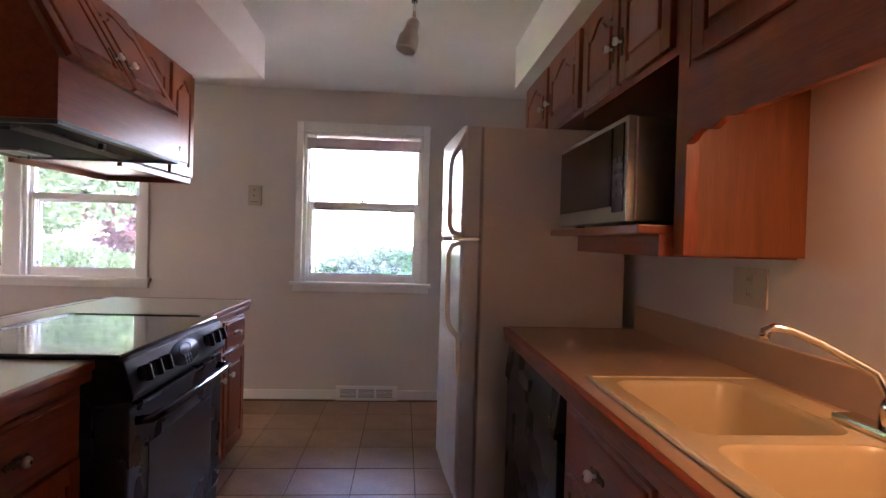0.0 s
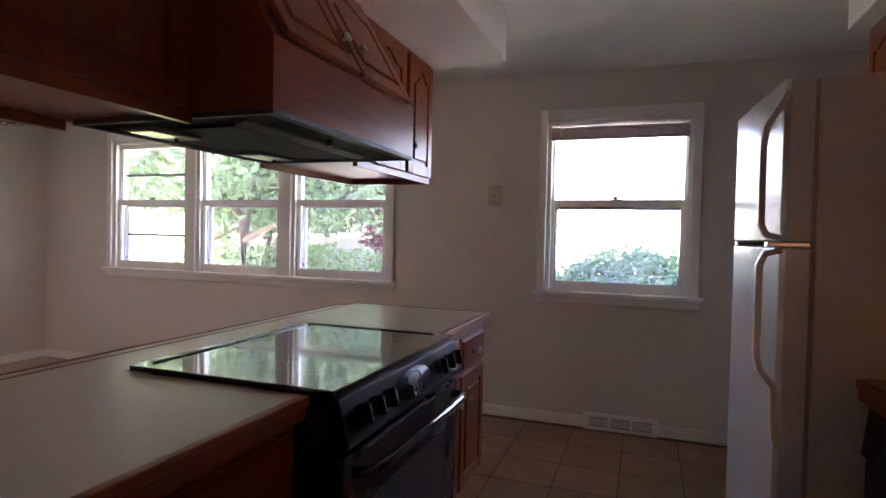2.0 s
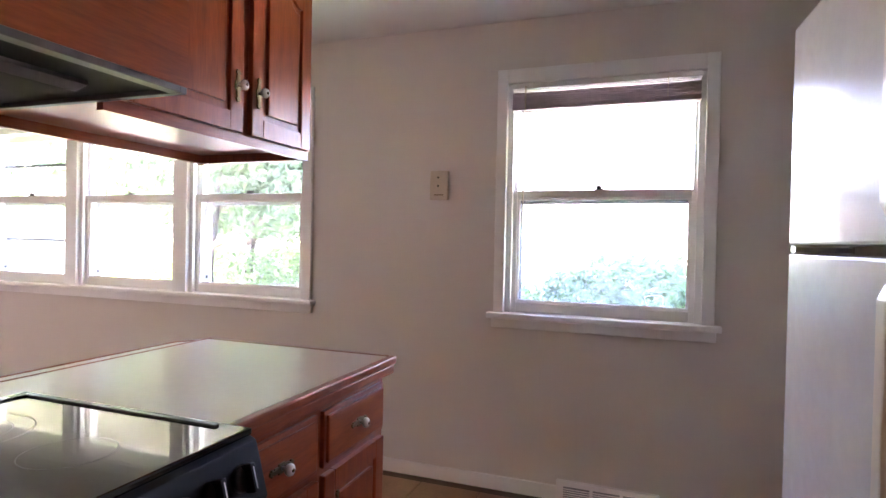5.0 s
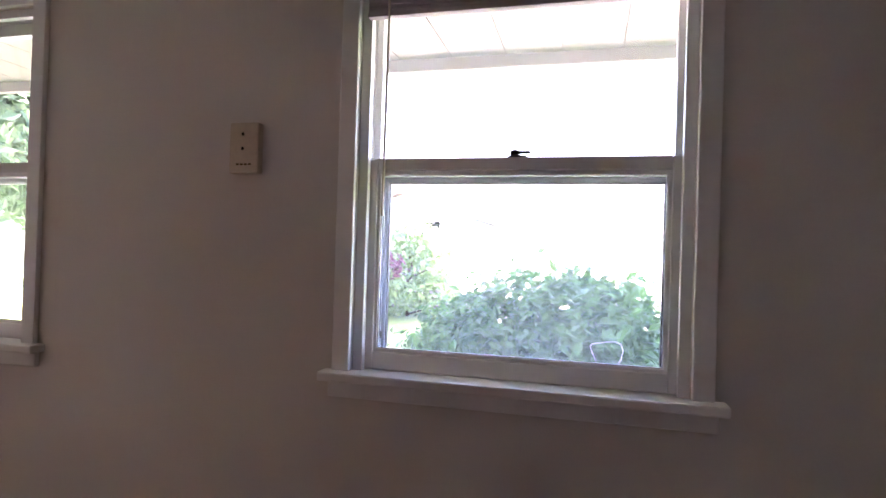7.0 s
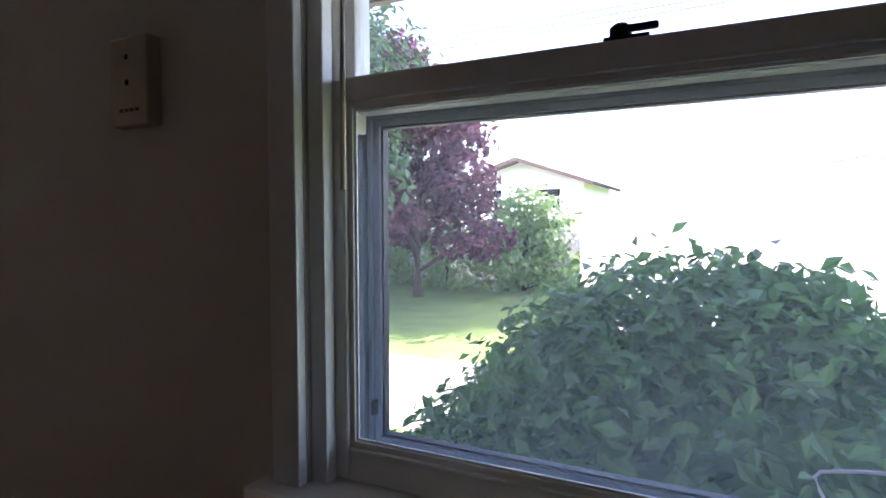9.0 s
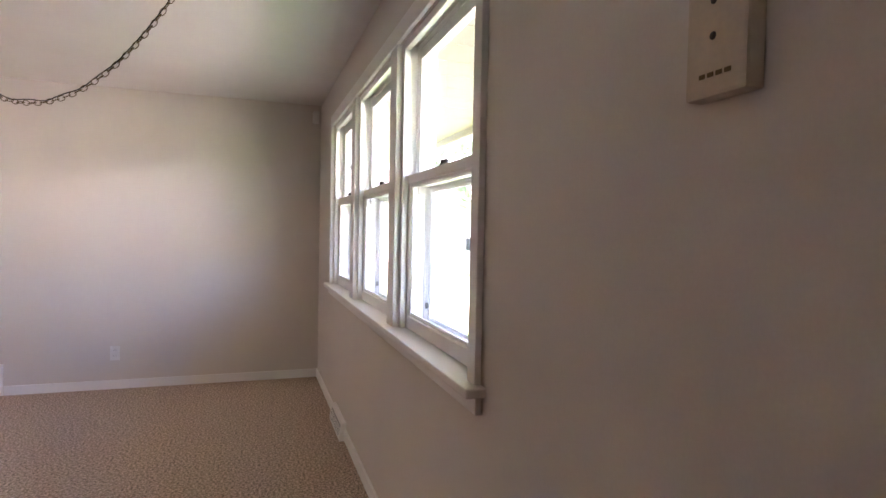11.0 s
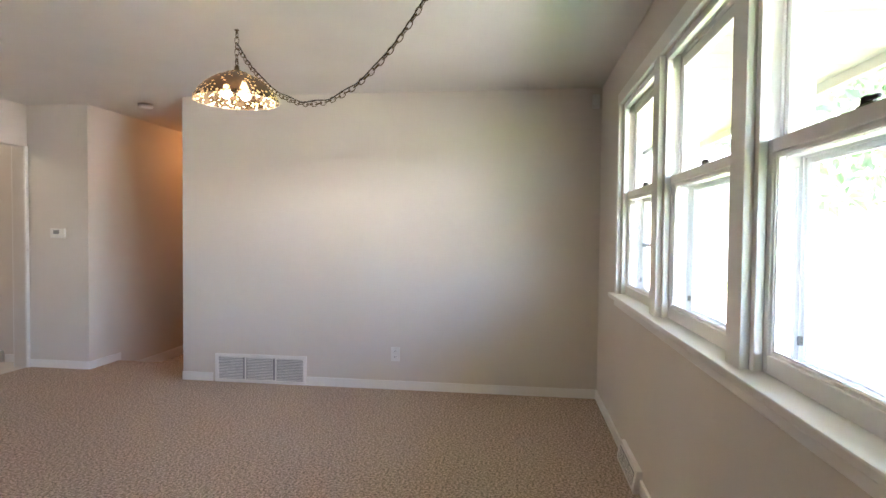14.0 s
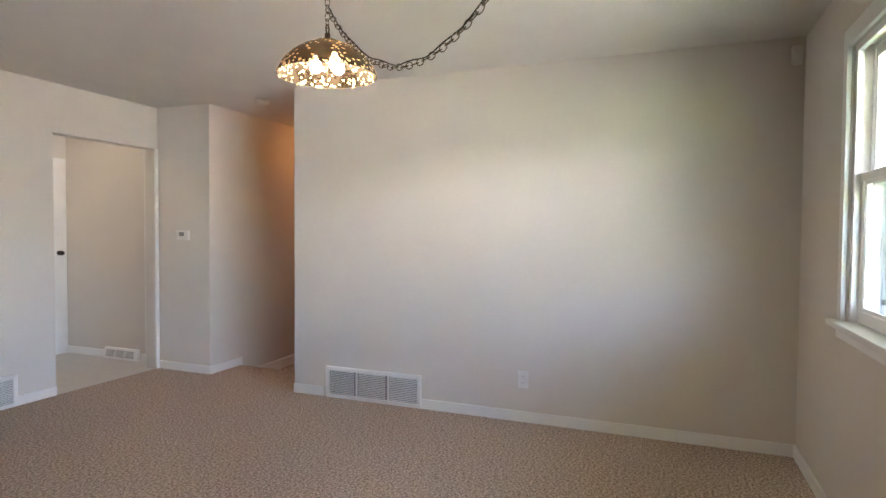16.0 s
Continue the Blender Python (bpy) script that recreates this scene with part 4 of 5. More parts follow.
part("hinge", boxes((1.20, 1.335, FY0 + 0.01, FY0 + 0.05, 1.288, 1.302), bev=0.002), CHROME, fr, "bright metal middle hinge")
part("hinge", boxes((1.20, 1.335, FY1 - 0.05, FY1 - 0.01, 1.288, 1.302), bev=0.002), CHROME, fr)

# ---- ceiling spot ----
sp = thing("track_spotlight", (1.0, 3.95, 2.45), "white unlit spotlight hung from the kitchen ceiling", "spotlight")
part("track", boxes((0.983, 1.017, 3.1, 4.05, 2.428, 2.449), bev=0.003), WHITEPL, sp)
part("stem", tube([(1.0, 3.93, 2.43), (1.0, 3.93, 2.305)], 0.008, 10), CHROME, sp)
part("adapter", boxes((0.985, 1.015, 3.89, 3.97, 2.40, 2.43), bev=0.004), BLACK, sp)
hm = Matrix.Translation((1.0, 3.93, 2.305)) @ Matrix.Rotation(radians(14), 4, "Y") @ Matrix.Rotation(radians(-8), 4, "X")
part("head", lathe([(0, 0.01), (0.018, 0.008), (0.030, -0.01), (0.033, -0.06), (0.046, -0.085), (0.050, -0.15), (0.046, -0.152), (0.042, -0.09), (0.0, -0.075)], turn=hm), WHITEPL, sp)

# ---- small fittings on walls and floor ----
ip = thing("wall_switch_plate", (-0.19, NY, 1.52), "ivory plastic chime box on the window wall", "wall box")
part("box", boxes((-0.240, -0.140, NY - 0.030, NY, 1.520, 1.678), bev=0.005), IVORY, ip)
for z in (1.642, 1.597):
    part("screw_hole", lathe([(0, 0), (0.0055, 0), (0.005, 0.0008), (0, 0.001)], (-0.194, NY - 0.030, z), 12, Matrix.Rotation(radians(90), 4, "X")), BLACKIRON, ip)
for k in range(4):
    part("lettering", boxes((-0.215 + 0.014 * k, -0.205 + 0.014 * k, NY - 0.0308, NY - 0.0300, 1.545, 1.551)), BRASS, ip)


def register(name, m, w, h, n, label):
    """A floor-standing baseboard register: frame, sloped face and n grey grilles. Local x along the wall, y into the room."""
    r = thing(name, m.translation, label, "vent", "baseboard registers")
    f = prism([(0, 0), (0.045, 0), (0.045, 0.03), (0.028, h), (0, h)], "x", 0, w, 0.003)
    bmesh.ops.transform(f, matrix=m, verts=f.verts)
    part("frame", f, TRIM, r, "white enamelled steel frame")
    gw = (w - 0.06) / n
    for k in range(n):
        x0 = 0.03 + gw * k + 0.008
        g = prism([(0.0465, 0.026), (0.047, 0.030), (0.0345, h - 0.022), (0.030, h - 0.022)], "x", x0, x0 + gw - 0.016)
        bmesh.ops.transform(g, matrix=m, verts=g.verts)
        gr = part("grille", g, GRILLE, r)
        for j in range(5):
            z = 0.034 + (h - 0.062) * j / 4.6
            y = 0.047 - 0.017 * (z - 0.03) / (h - 0.03)
            s = boxes((x0, x0 + gw - 0.016, y - 0.002, y + 0.001, z, z + 0.005))
            bmesh.ops.transform(s, matrix=m, verts=s.verts)
            part("louvre", s, TRIM, gr)
    return r


register("floor_register", pose(0.96, NY, 0, 0, 0, 180), 0.487, 0.108, 3, "white baseboard register under the kitchen window")
register("floor_register", pose(-3.17, NY, 0, 0, 0, 180), 0.46, 0.115, 3, "white baseboard register under the triple window")
register("floor_register", pose(-5.15, 0.22, 0, 0, 0, -90), 0.46, 0.11, 3, "white baseboard register in the foyer")


def return_grille(m, w, h, label):
    r = thing("return_grille", m.translation, label, "vent", "return grilles")

    def put(name, bm, material, parent, lab=""):
        bmesh.ops.transform(bm, matrix=m, verts=bm.verts)
        return part(name, bm, material, parent, lab)
    put("frame", boxes((0, w, 0, 0.016, 0, 0.028), (0, w, 0, 0.016, h - 0.028, h), (0, 0.028, 0, 0.016, 0.028, h - 0.028), (w - 0.028, w, 0, 0.016, 0.028, h - 0.028),
                       (w / 3 - 0.006, w / 3 + 0.006, 0, 0.014, 0.028, h - 0.028), (2 * w / 3 - 0.006, 2 * w / 3 + 0.006, 0, 0.014, 0.028, h - 0.028), bev=0.002), TRIM, r, "white enamelled frame")
    put("backing", boxes((0.02, w - 0.02, 0.0005, 0.002, 0.02, h - 0.02)), GRILLE, r)
    for k in range(3):
        for j in range(14):
            z = 0.034 + (h - 0.072) * j / 13
            put("louvre", boxes((0.03 + k * w / 3 * 0.985, k * w / 3 * 0.985 + w / 3 - 0.012, 0.003, 0.010, z, z + 0.006)), WHITEPL, r)
    return r


return_grille(Matrix.Translation((WX, 3.425, 0.0)) @ Matrix.Rotation(radians(-90), 4, "Z"), 0.82, 0.245, "white return air grille in three panels at the floor")
return_grille(Matrix.Translation((-3.74, SY, 0.0)), 0.64, 0.235, "white return air grille beside the doorway")


def outlet(at, m, label, wide=0.072, high=0.118):
    o = thing("wall_outlet", at, label, "outlet")
    pl = boxes((-wide / 2, wide / 2, 0, 0.006, 0, high), bev=0.002)
    bmesh.ops.transform(pl, matrix=m, verts=pl.verts)
    part("plate", pl, IVORY if "ivory" in label else WHITEPL, o)
    for z in (0.022, 0.068):
        s = boxes((-0.016, 0.016, 0.006, 0.009, z, z + 0.029), bev=0.002)
        bmesh.ops.transform(s, matrix=m, verts=s.verts)
        q = part("socket", s, IVORY if "ivory" in label else WHITEPL, o)
        for x in (-0.007, 0.005):
            h = boxes((x, x + 0.002, 0.009, 0.0094, z + 0.010, z + 0.02))
            bmesh.ops.transform(h, matrix=m, verts=h.verts)
            part("slot", h, BLACKIRON, q)


outlet((WX, 4.19, 0.24), Matrix.Translation((WX, 4.19, 0.235)) @ Matrix.Rotation(radians(-90), 4, "Z"), "white duplex outlet low on the dining wall")
outlet((EX, 2.945, 1.11), Matrix.Translation((EX, 2.945, 1.108)) @ Matrix.Rotation(radians(90), 4, "Z"), "ivory double outlet plate above the backsplash", 0.17, 0.12)
outlet((1.60, NY, 1.19), Matrix.Translation((1.605, NY, 1.205)) @ Matrix.Rotation(radians(180), 4, "Z"), "ivory outlet plate on the wall beside the refrigerator", 0.118, 0.12)
md = thing("motion_detector", (WX + 0.04, NY - 0.05, 2.28), "small white corner alarm sensor near the ceiling", "sensor")
part("case", boxes((WX + 0.0, WX + 0.055, NY - 0.075, NY - 0.02, 2.285, 2.39), bev=0.012), WHITEPL, md)
th = thing("thermostat", (-5.01, 0.90, 1.2), "small white thermostat on the wall", "thermostat")
part("case", boxes((-5.01, -4.985, 0.88, 1.025, 1.215, 1.305), bev=0.006), WHITEPL, th)
part("screen", boxes((-4.985, -4.9835, 0.915, 0.975, 1.255, 1.29)), GRILLE, th)
sd = thing("smoke_detector", (-5.08, 1.78, 2.45), "round white smoke detector on the hall ceiling", "smoke detector")
part("case", lathe([(0, -0.038), (0.045, -0.036), (0.062, -0.02), (0.065, 0.0), (0, 0.0)], (-5.08, 1.78, 2.449)), WHITEPL, sd)

fd = thing("foyer_door", (-4.72, -0.84, 0), "white painted foyer door with a dark knob", "door", kind="structure")
part("leaf", boxes((-5.15, -4.30, -0.86, -0.82, -0.003, 2.05), bev=0.003), TRIM, fd)
part("door_handle", lathe([(0, 0), (0.024, 0), (0.024, 0.006), (0.010, 0.012), (0.010, 0.03), (0.025, 0.04), (0.022, 0.058), (0, 0.062)], (-5.065, -0.82, 1.06), 18, Matrix.Rotation(radians(-90), 4, "X")), BLACKIRON, fd, "dark metal knob")

# ---- dining lamp ----
LX, LY = -3.33, 3.577
lamp = thing("swag_lamp", (LX, LY, 2.02), "lit domed mosaic glass pendant swagged on a bronze chain", "pendant lamp")
prof = [(r * 0.92, 2.205 - (2.205 - z) * 0.86) for r, z in ((0.030, 2.205), (0.075, 2.197), (0.130, 2.172), (0.180, 2.135), (0.222, 2.090), (0.248, 2.045), (0.256, 2.020), (0.252, 2.019), (0.243, 2.044), (0.217, 2.088), (0.176, 2.131), (0.128, 2.168), (0.075, 2.192), (0.030, 2.200))]
shade = part("shade", lathe(prof, (LX, LY, 0), 48), SHADE, lamp, "brown mosaic glass dome")
rng = random.Random(5)
bm = bmesh.new()
for k in range(620):
    u = rng.random() ** 0.5
    i = min(5, int(u * 6))
    f = u * 6 - i
    r0, z0 = prof[i]
    r1, z1 = prof[i + 1]
    r, z = r0 + (r1 - r0) * f, z0 + (z1 - z0) * f
    a = rng.uniform(0, 2 * math.pi)
    side = (0.0015, -0.0075)[k % 2]
    nrm = Vector((-(z1 - z0), 0, r1 - r0)).normalized()
    q = Matrix.Rotation(a, 4, "Z") @ Matrix.Translation((r + nrm.x * side, 0, z + nrm.z * side)) @ nrm.to_track_quat("Z", "Y").to_matrix().to_4x4() @ Matrix.Rotation(rng.uniform(-1, 1) * 1.2, 4, "Z")
    l, w = rng.uniform(0.006, 0.012), rng.uniform(0.0035, 0.0055)
    pts = [bm.verts.new(Matrix.Translation((LX, LY, 0)) @ q @ Vector(p)) for p in ((-l, 0, 0), (-l * 0.3, -w, 0.001), (l * 0.4, -w * 0.9, 0.001), (l, 0, 0), (l * 0.4, w * 0.9, 0.001), (-l * 0.3, w, 0.001))]
    bm.faces.new(pts)
chips = part("glass_chips", bm, CHIP, shade, "lit amber and cream glass chips")
chips["kind"] = "stuff"
part("cap", lathe([(0, 2.245), (0.012, 2.245), (0.014, 2.225), (0.030, 2.216), (0.062, 2.204), (0.064, 2.198), (0.0, 2.200)], (LX, LY, 0), 24), BRASS, lamp, "bronze cap")
part("finial_loop", tube([(LX + 0.013 * math.cos(a), LY, 2.265 + 0.022 * math.sin(a)) for a in [k * math.pi / 8 for k in range(16)]], 0.0035, 6, closed=True), BRASS, lamp)
part("cluster", lathe([(0, 2.19), (0.018, 2.19), (0.018, 2.14), (0, 2.135)], (LX, LY, 0), 16), BRASS, lamp)
for a in (65, 155, 275):
    dx, dy = 0.062 * math.cos(radians(a)), 0.062 * math.sin(radians(a))
    part("bulb", lathe([(0, 2.145), (0.012, 2.143), (0.014, 2.130), (0.024, 2.112), (0.028, 2.094), (0.024, 2.076), (0.013, 2.066), (0, 2.063)], (LX + dx, LY + dy, 0), 16), BULB, lamp, "lit bulb")
part("pull_chain", tube([(LX, LY, 2.14), (LX, LY, 1.985)], 0.0015, 5), BRASS, lamp)
H2 = (-2.55, 4.90)


def link(p, q, turn, r=0.0022, l=0.022, w=0.0125):
    d = (Vector(q) - Vector(p)).normalized()
    m = Matrix.Translation((Vector(p) + Vector(q)) / 2) @ d.to_track_quat("Z", "Y").to_matrix().to_4x4() @ Matrix.Rotation(turn, 4, "Z")
    return tube([m @ Vector((w * math.cos(a), 0, l * math.sin(a))) for a in [k * math.pi / 6 for k in range(12)]], r, 5, closed=True)


def swag(s):
    return Vector((LX + (H2[0] - LX) * s, LY + (H2[1] - LY) * s, 2.36 + 0.08 * s - 4 * 0.46 * s * (1 - s)))


ch = [Vector((LX, LY, 2.275 + 0.033 * k)) for k in range(6)]
for k in range(5):
    part("chain_link", link(ch[k], ch[k + 1], 1.57 * (k % 2)), BRASS, lamp)
pts = [swag(0)]
s = 0.0
while s < 1.0:
    s += 0.001
    if (swag(s) - pts[-1]).length > 0.034:
        pts.append(swag(s))
for k in range(len(pts) - 1):
    part("chain_link", link(pts[k], pts[k + 1], 0.5 + 1.3 * (k % 2)), BRASS, lamp)
part("cord", tube([swag(k / 50) + Vector((0.003 * math.sin(k), 0.003 * math.cos(k), 0.013 + 0.006 * math.sin(0.9 * k))) for k in range(51)], 0.0028, 6), BLACKIRON, lamp)
for x, y in ((LX, LY), H2):
    part("ceiling_hook", tube([(x, y, 2.449), (x, y, 2.43), (x + 0.012, y, 2.415), (x, y, 2.402), (x - 0.010, y, 2.412)], 0.003, 6), BRASS, lamp)
    part("hook_plate", lathe([(0, -0.006), (0.012, -0.005), (0.014, 0.0), (0, 0)], (x, y, 2.4495), 14), BRASS, lamp)

# ---- outdoors ----
GZ = -0.45
structure("ground", boxes((-400, 400, NY + T, 600, GZ - 0.3, GZ), (-400, 400, -400, -1.2, GZ - 0.3, GZ), (2.2, 400, -1.2, NY + T, GZ - 0.3, GZ), (-400, -7.75, -1.2, NY + T, GZ - 0.3, GZ)), GRASS, "mown green lawn", "lawn")
structure("driveway", boxes((-30, 9.5, 9.3, 11.6, GZ, GZ + 0.02), (-1.0, 9.5, 11.6, 15.2, GZ, GZ + 0.02)), PAVE, "pale concrete driveway", "driveway")


def leaves(name, centres, n, size, material, parent, seed, shell=0.55):
    """Many small bent leaves scattered through a set of clumps (x, y, z, rx, ry, rz)."""
    g = np.random.default_rng(seed)
    cs = np.array(centres, float)
    vol = cs[:, 3] * cs[:, 4] * cs[:, 5]
    pick = g.choice(len(cs), n, p=vol ** 0.7 / (vol ** 0.7).sum())
    d = g.normal(size=(n, 3))
    d /= np.linalg.norm(d, axis=1)[:, None]
    rad = shell + (1 - shell) * g.random(n) ** 0.5
    rad *= 1 + 0.06 * g.normal(size=n)
    c = cs[pick, :3] + d * cs[pick, 3:6] * rad[:, None]
    nm = d + 0.7 * g.normal(size=(n, 3)) + np.array((0, 0, 0.5))
    nm /= np.linalg.norm(nm, axis=1)[:, None]
    t = np.cross(nm, g.normal(size=(n, 3)))
    t /= np.linalg.norm(t, axis=1)[:, None]
    b = np.cross(nm, t)
    s = size * (0.6 + 0.8 * g.random(n))[:, None]
    v = np.stack([c - t * s, c - b * s * 0.52 + nm * s * 0.12, c + t * s - nm * s * 0.25, c + b * s * 0.52 + nm * s * 0.12], 1).reshape(-1, 3)
    i = np.arange(n) * 4
    f = np.concatenate([np.stack([i, i + 1, i + 2], 1), np.stack([i, i + 2, i + 3], 1)])
    me = bpy.data.meshes.new(name)
    me.from_pydata(v.tolist(), [], f.tolist())
    me.materials.append(material)
    ob = new(name, me)
    ob.parent = parent
    ob.matrix_parent_inverse = Matrix.Translation(parent.location).inverted()
    ob["kind"] = "stuff"
    return ob


def tree(name, x, y, h, r, material, label, n, size, seed, low=0.3, group="", arms=11):
    g = random.Random(seed)
    t = thing(name, (x, y, GZ), label, "tree", group)
    top = GZ + h
    part("trunk", tube([(x, y, GZ), (x + 0.05 * h * g.uniform(-1, 1), y, GZ + h * 0.25), (x + 0.06 * h * g.uniform(-1, 1), y + 0.1, GZ + h * 0.55), (x, y, top * 0.9)], [0.024 * h, 0.018 * h, 0.012 * h, 0.003 * h], 10), BARK, t)
    cl = []
    for k in range(arms):
        a = k * 2.4 + g.uniform(-0.3, 0.3)
        z = GZ + h * (low + (0.9 - low) * k / arms)
        d = r * (1.0 - 0.55 * k / arms) * g.uniform(0.6, 1.0)
        e = (x + d * math.cos(a), y + d * math.sin(a), z + 0.12 * h)
        part("limb", tube([(x, y, z - 0.03 * h), (x + 0.5 * d * math.cos(a), y + 0.5 * d * math.sin(a), z + 0.06 * h), e], [0.012 * h, 0.008 * h, 0.003 * h], 6), BARK, t)
        q = r * g.uniform(0.32, 0.5)
        cl.append((*e, q, q, q * 0.65))
        cl.append((x + 0.55 * d * math.cos(a), y + 0.55 * d * math.sin(a), z + 0.09 * h, q * 0.8, q * 0.8, q * 0.5))
    leaves("crown", cl, n, size, material, t, seed, 0.3)
    return t


bush = thing("shrub", (0.9, 7.35, GZ), "dense rounded green shrub outside the kitchen window", "shrub")
part("stem", tube([(0.9, 7.35, GZ), (0.85, 7.3, 0.2), (0.8, 7.4, 0.7)], [0.05, 0.04, 0.02], 8), BARK, bush)
leaves("foliage", [(0.70, 7.45, 0.36, 0.95, 0.85, 0.84), (0.25, 7.4, 0.1, 0.85, 0.75, 0.65), (1.35, 7.5, 0.0, 0.80, 0.8, 0.66), (0.8, 7.35, 0.0, 1.3, 0.8, 0.55), (0.45, 7.35, 0.62, 0.5, 0.5, 0.42), (0.85, 7.45, 0.76, 0.45, 0.5, 0.42)], 46000, 0.035, LEAF_B, bush, 3, 0.86)
part("inner_growth", lathe([(0, 0.95), (0.5, 0.80), (0.95, 0.35), (1.2, -0.1), (1.0, GZ)], (0.8, 7.5, 0), 16), LEAF_B, bush)

tree("tree", -5.8, 17.0, 5.6, 2.0, LEAF_P, "purple-leaved garden tree at the end of the lawn", 8500, 0.11, 11, 0.14, "", 16)
tree("tree", -7.9, 12.6, 7.4, 4.3, LEAF, "large spreading green tree on the lawn", 42000, 0.10, 12, 0.24, "garden trees", 20)
tree("tree", -12.5, 16.5, 8.5, 4.3, LEAF, "large spreading green tree on the lawn", 24000, 0.13, 13, 0.20, "garden trees", 16)
tree("tree", -3.9, 19.3, 2.5, 1.5, LEAF_L, "light green tree by the fence", 2200, 0.09, 14, 0.05, "garden trees")
tree("tree", -13.0, 20.0, 9.0, 4.0, LEAF, "tall green tree behind the lawn", 8000, 0.16, 15, 0.2, "garden trees")
tree("tree", 7.6, 30.0, 5.0, 1.8, LEAF, "green tree behind the garage", 6000, 0.16, 16, 0.3, "garden trees")
hedge = thing("hedge", (-5, 19, GZ), "loose green hedge along the fence", "hedge")
part("stem", tube([(-6, 19, GZ), (-6, 19, 0.6)], 0.04, 6), BARK, hedge)
leaves("foliage", [(-16 + 1.3 * k, 19.0 + 0.3 * math.sin(k * 2.1), 0.25 + 0.2 * math.sin(k * 1.7), 0.95, 0.7, 0.8 + 0.2 * math.sin(k)) for k in range(14)], 8000, 0.10, LEAF_L, hedge, 8, 0.6)

gar = thing("garage", (4.5, 17.0, GZ), "white sided garage with a wide panelled door", "garage")
GX0, GX1, GY0 = -1.49, 6.6, 15.2
part("wall", boxes((GX0, GX1, GY0, GY0 + 6, GZ, 1.52)), SIDING, gar)
part("gable", prism([(GX0, 1.52), (GX1, 1.52), ((GX0 + GX1) / 2, 2.28)], "y", GY0, GY0 + 6), SIDING, gar)
for k in range(8):
    part("siding_board", boxes((GX0 - 0.01, -0.6, GY0 - 0.03, GY0, GZ + 0.05 + 0.23 * k, GZ + 0.27 + 0.23 * k)), SIDING, gar)
gd = part("garage_door", boxes((-0.52, 5.6, GY0 - 0.04, GY0, GZ, 1.24)), SIDING, gar, "white overhead door")
for k in range(6):
    part("door_panel", boxes((-0.48, 5.56, GY0 - 0.065, GY0 - 0.04, GZ + 0.03 + 0.27 * k, GZ + 0.28 + 0.27 * k), bev=0.01), SIDING, gd)
part("roof", prism([(GX0 - 0.2, 1.48), ((GX0 + GX1) / 2, 2.29), (GX1 + 0.2, 1.48), (GX1 + 0.2, 1.56), ((GX0 + GX1) / 2, 2.37), (GX0 - 0.2, 1.56)], "y", GY0 - 0.3, GY0 + 6.3), PAVE, gar)

house = thing("house", (-8, 34, GZ), "distant white house with a balcony and brown roof", "house")
part("wall", boxes((-12.5, -5.6, 34, 41, GZ, 3.5)), SIDING, house)
part("gable", prism([(-12.5, 3.5), (-9.0, 4.6), (-5.6, 3.5)], "y", 34, 41), SIDING, house)
part("roof", prism([(-13.1, 3.36), (-9.0, 4.72), (-5.0, 3.36), (-5.0, 3.16), (-9.0, 4.5), (-13.1, 3.16)], "y", 33.2, 41.5), DARKROOF, house)
for x in (-11.2, -8.0):
    for z in (0.4, 2.05):
        wn = part("window", boxes((x, x + 1.2, 33.94, 34.0, z, z + 1.0)), BLACKGLASS, house)
        part("frame", boxes((x - 0.1, x, 33.9, 34.0, z - 0.1, z + 1.1), (x + 1.2, x + 1.3, 33.9, 34.0, z - 0.1, z + 1.1), (x, x + 1.2, 33.9, 34.0, z + 1.0, z + 1.1), (x, x + 1.2, 33.9, 34.0, z - 0.1, z)), SIDING, wn)
bal = part("balcony", boxes((-10.0, -5.6, 32.6, 34.0, 1.5, 1.65)), SIDING, house)
for k in range(15):
    part("baluster", boxes((-10.0 + 0.3 * k, -9.94 + 0.3 * k, 32.6, 32.66, 1.65, 2.5)), SIDING, bal)
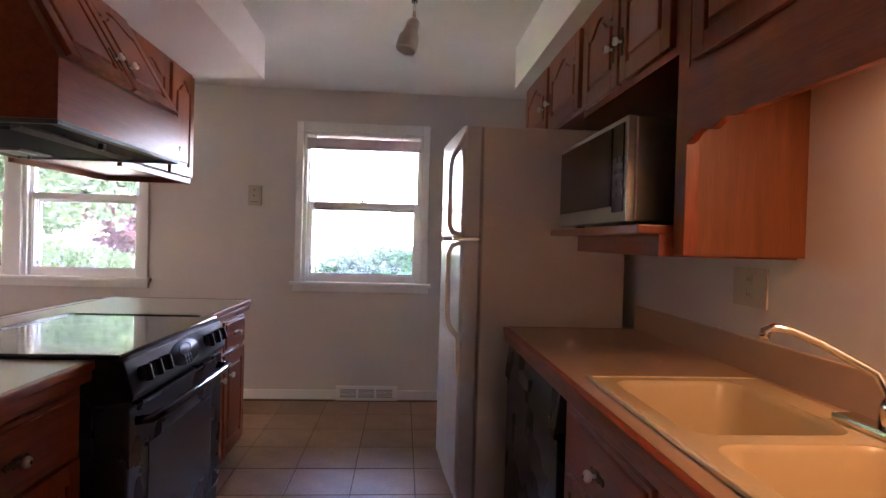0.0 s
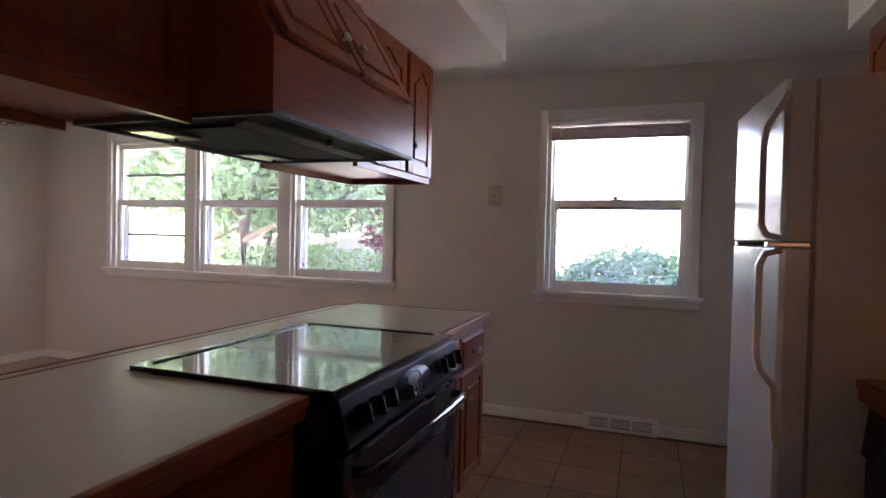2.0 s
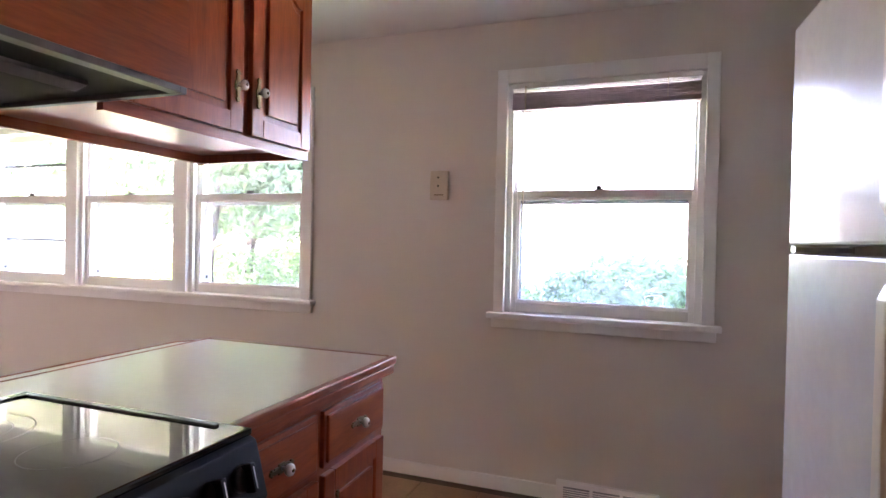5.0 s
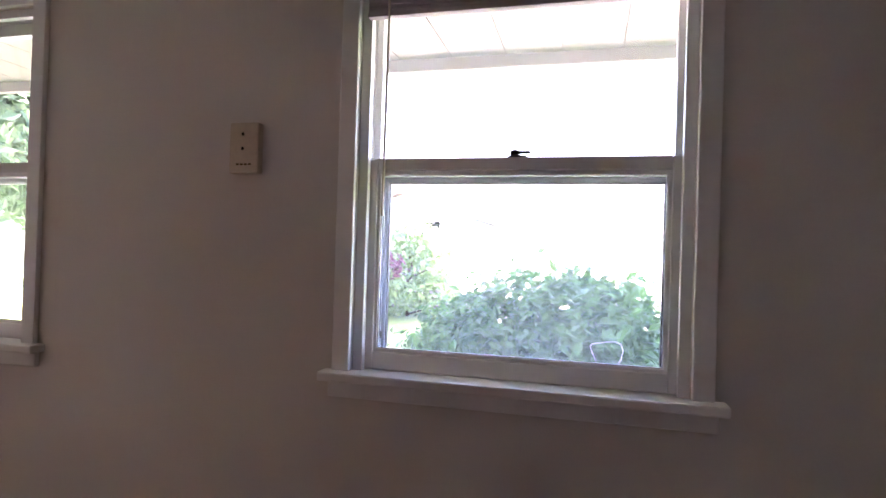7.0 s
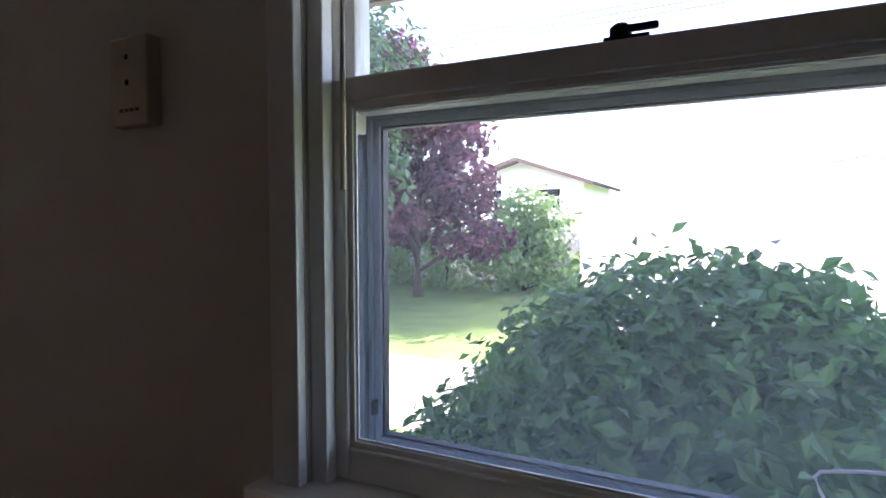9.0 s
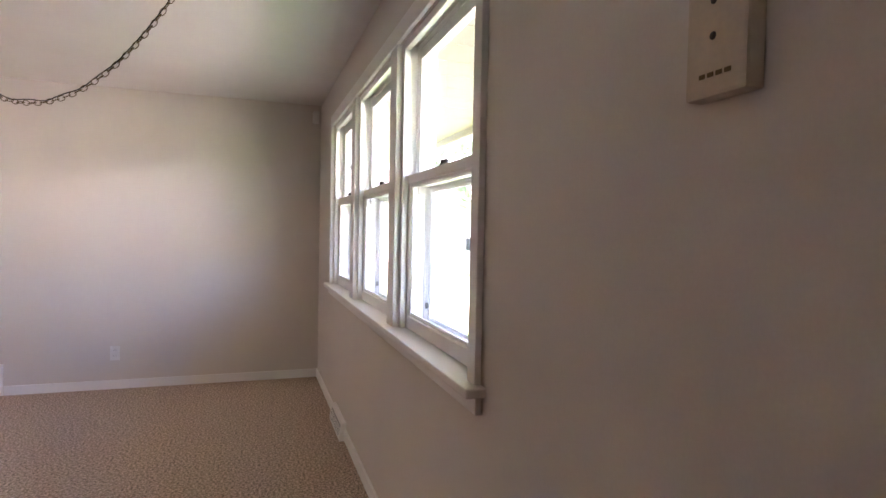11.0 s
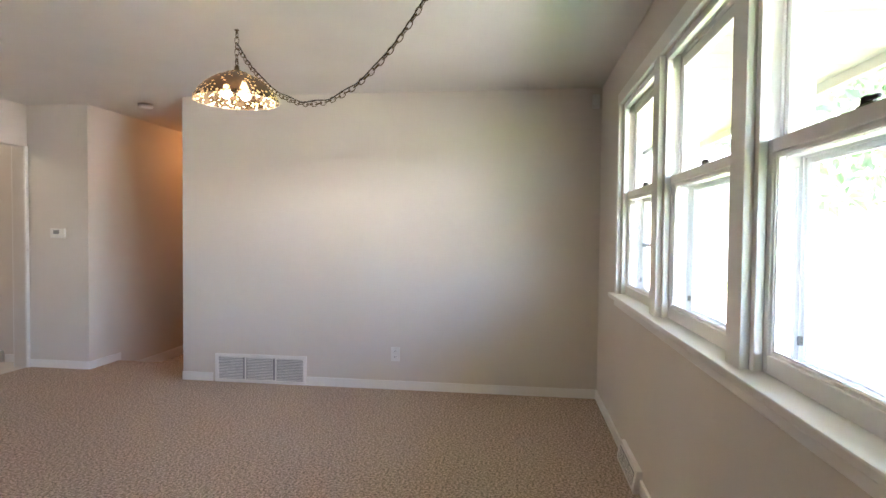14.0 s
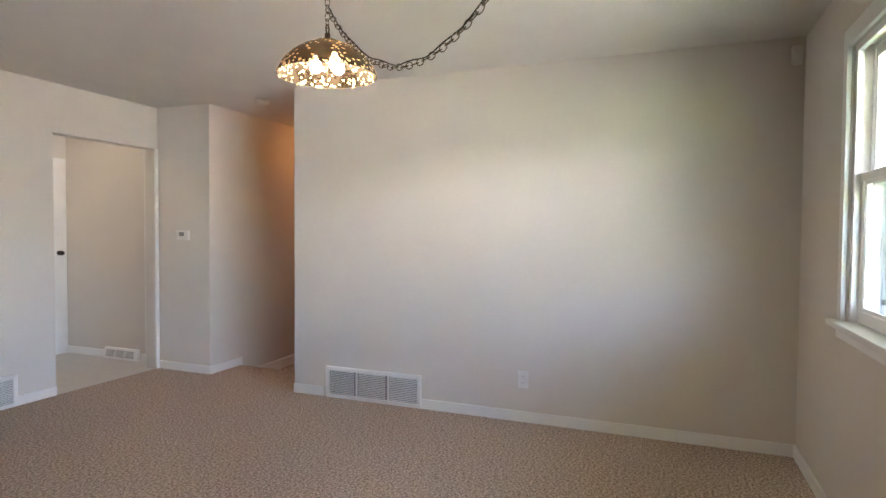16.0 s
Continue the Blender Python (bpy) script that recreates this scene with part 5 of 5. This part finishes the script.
part("handrail", boxes((-10.0, -5.6, 32.58, 32.68, 2.5, 2.6)), SIDING, bal)
nb = thing("house", (-26, 17, GZ), "pale neighbouring house with one dark window", "house")
part("wall", boxes((-30, -22.5, 11, 24, GZ, 2.6)), SIDING, nb)
part("roof", prism([(-30.5, 2.55), (-26.2, 4.3), (-22.0, 2.55)], "y", 10.6, 24.4), DARKROOF, nb)
nw = part("window", boxes((-22.5, -22.46, 14.0, 14.9, 0.55, 1.10)), BLACKGLASS, nb)
part("frame", boxes((-22.5, -22.43, 13.9, 14.0, 0.45, 1.2), (-22.5, -22.43, 14.9, 15.0, 0.45, 1.2), (-22.5, -22.43, 14.0, 14.9, 1.10, 1.2), (-22.5, -22.43, 14.0, 14.9, 0.45, 0.55)), SIDING, nw)
pole = thing("utility_pole", (5.0, 24, GZ), "tall wooden utility pole with wires", "utility pole")
part("pole", tube([(5.0, 24, GZ), (5.0, 24, 8.5)], [0.14, 0.10], 10), BARK, pole)
part("crossarm", boxes((4.1, 5.9, 23.95, 24.05, 7.8, 7.92)), BARK, pole)
for k in range(3):
    part("wire", tube([(-40 + 9.6 * j, 24 + 0.1 * k, 7.9 + 0.25 * k - 0.25 * math.sin(math.pi * j / 5)) for j in range(6)], 0.015, 4), BLACKIRON, pole)
fence = thing("fence", (-5, 20.3, GZ), "weathered board fence behind the hedge", "fence")
for k in range(40):
    part("board", boxes((-16 + 0.36 * k, -16 + 0.34 + 0.36 * k, 20.3, 20.33, GZ, 1.15)), PAVE, fence)

# ---- kitchen floor tiles ----
TP = 0.328
bm = boxes((0.003, TP - 0.003, 0.003, TP - 0.003, -0.010, 0.0), bev=0.002)
tile_mesh = mesh_of("tile", bm, TILE)
for i in range(-4, 6):
    for j in range(-11, 6):
        x, y = 0.415 + TP * i, 4.113 + TP * j
        if x < -0.73 or x + TP > EX + 0.05 or y < SY - 0.1 or y + TP > NY + 0.1:
            continue
        t = new("tile", tile_mesh)
        t.location = (x, y, 0.0)
        t.parent = floor
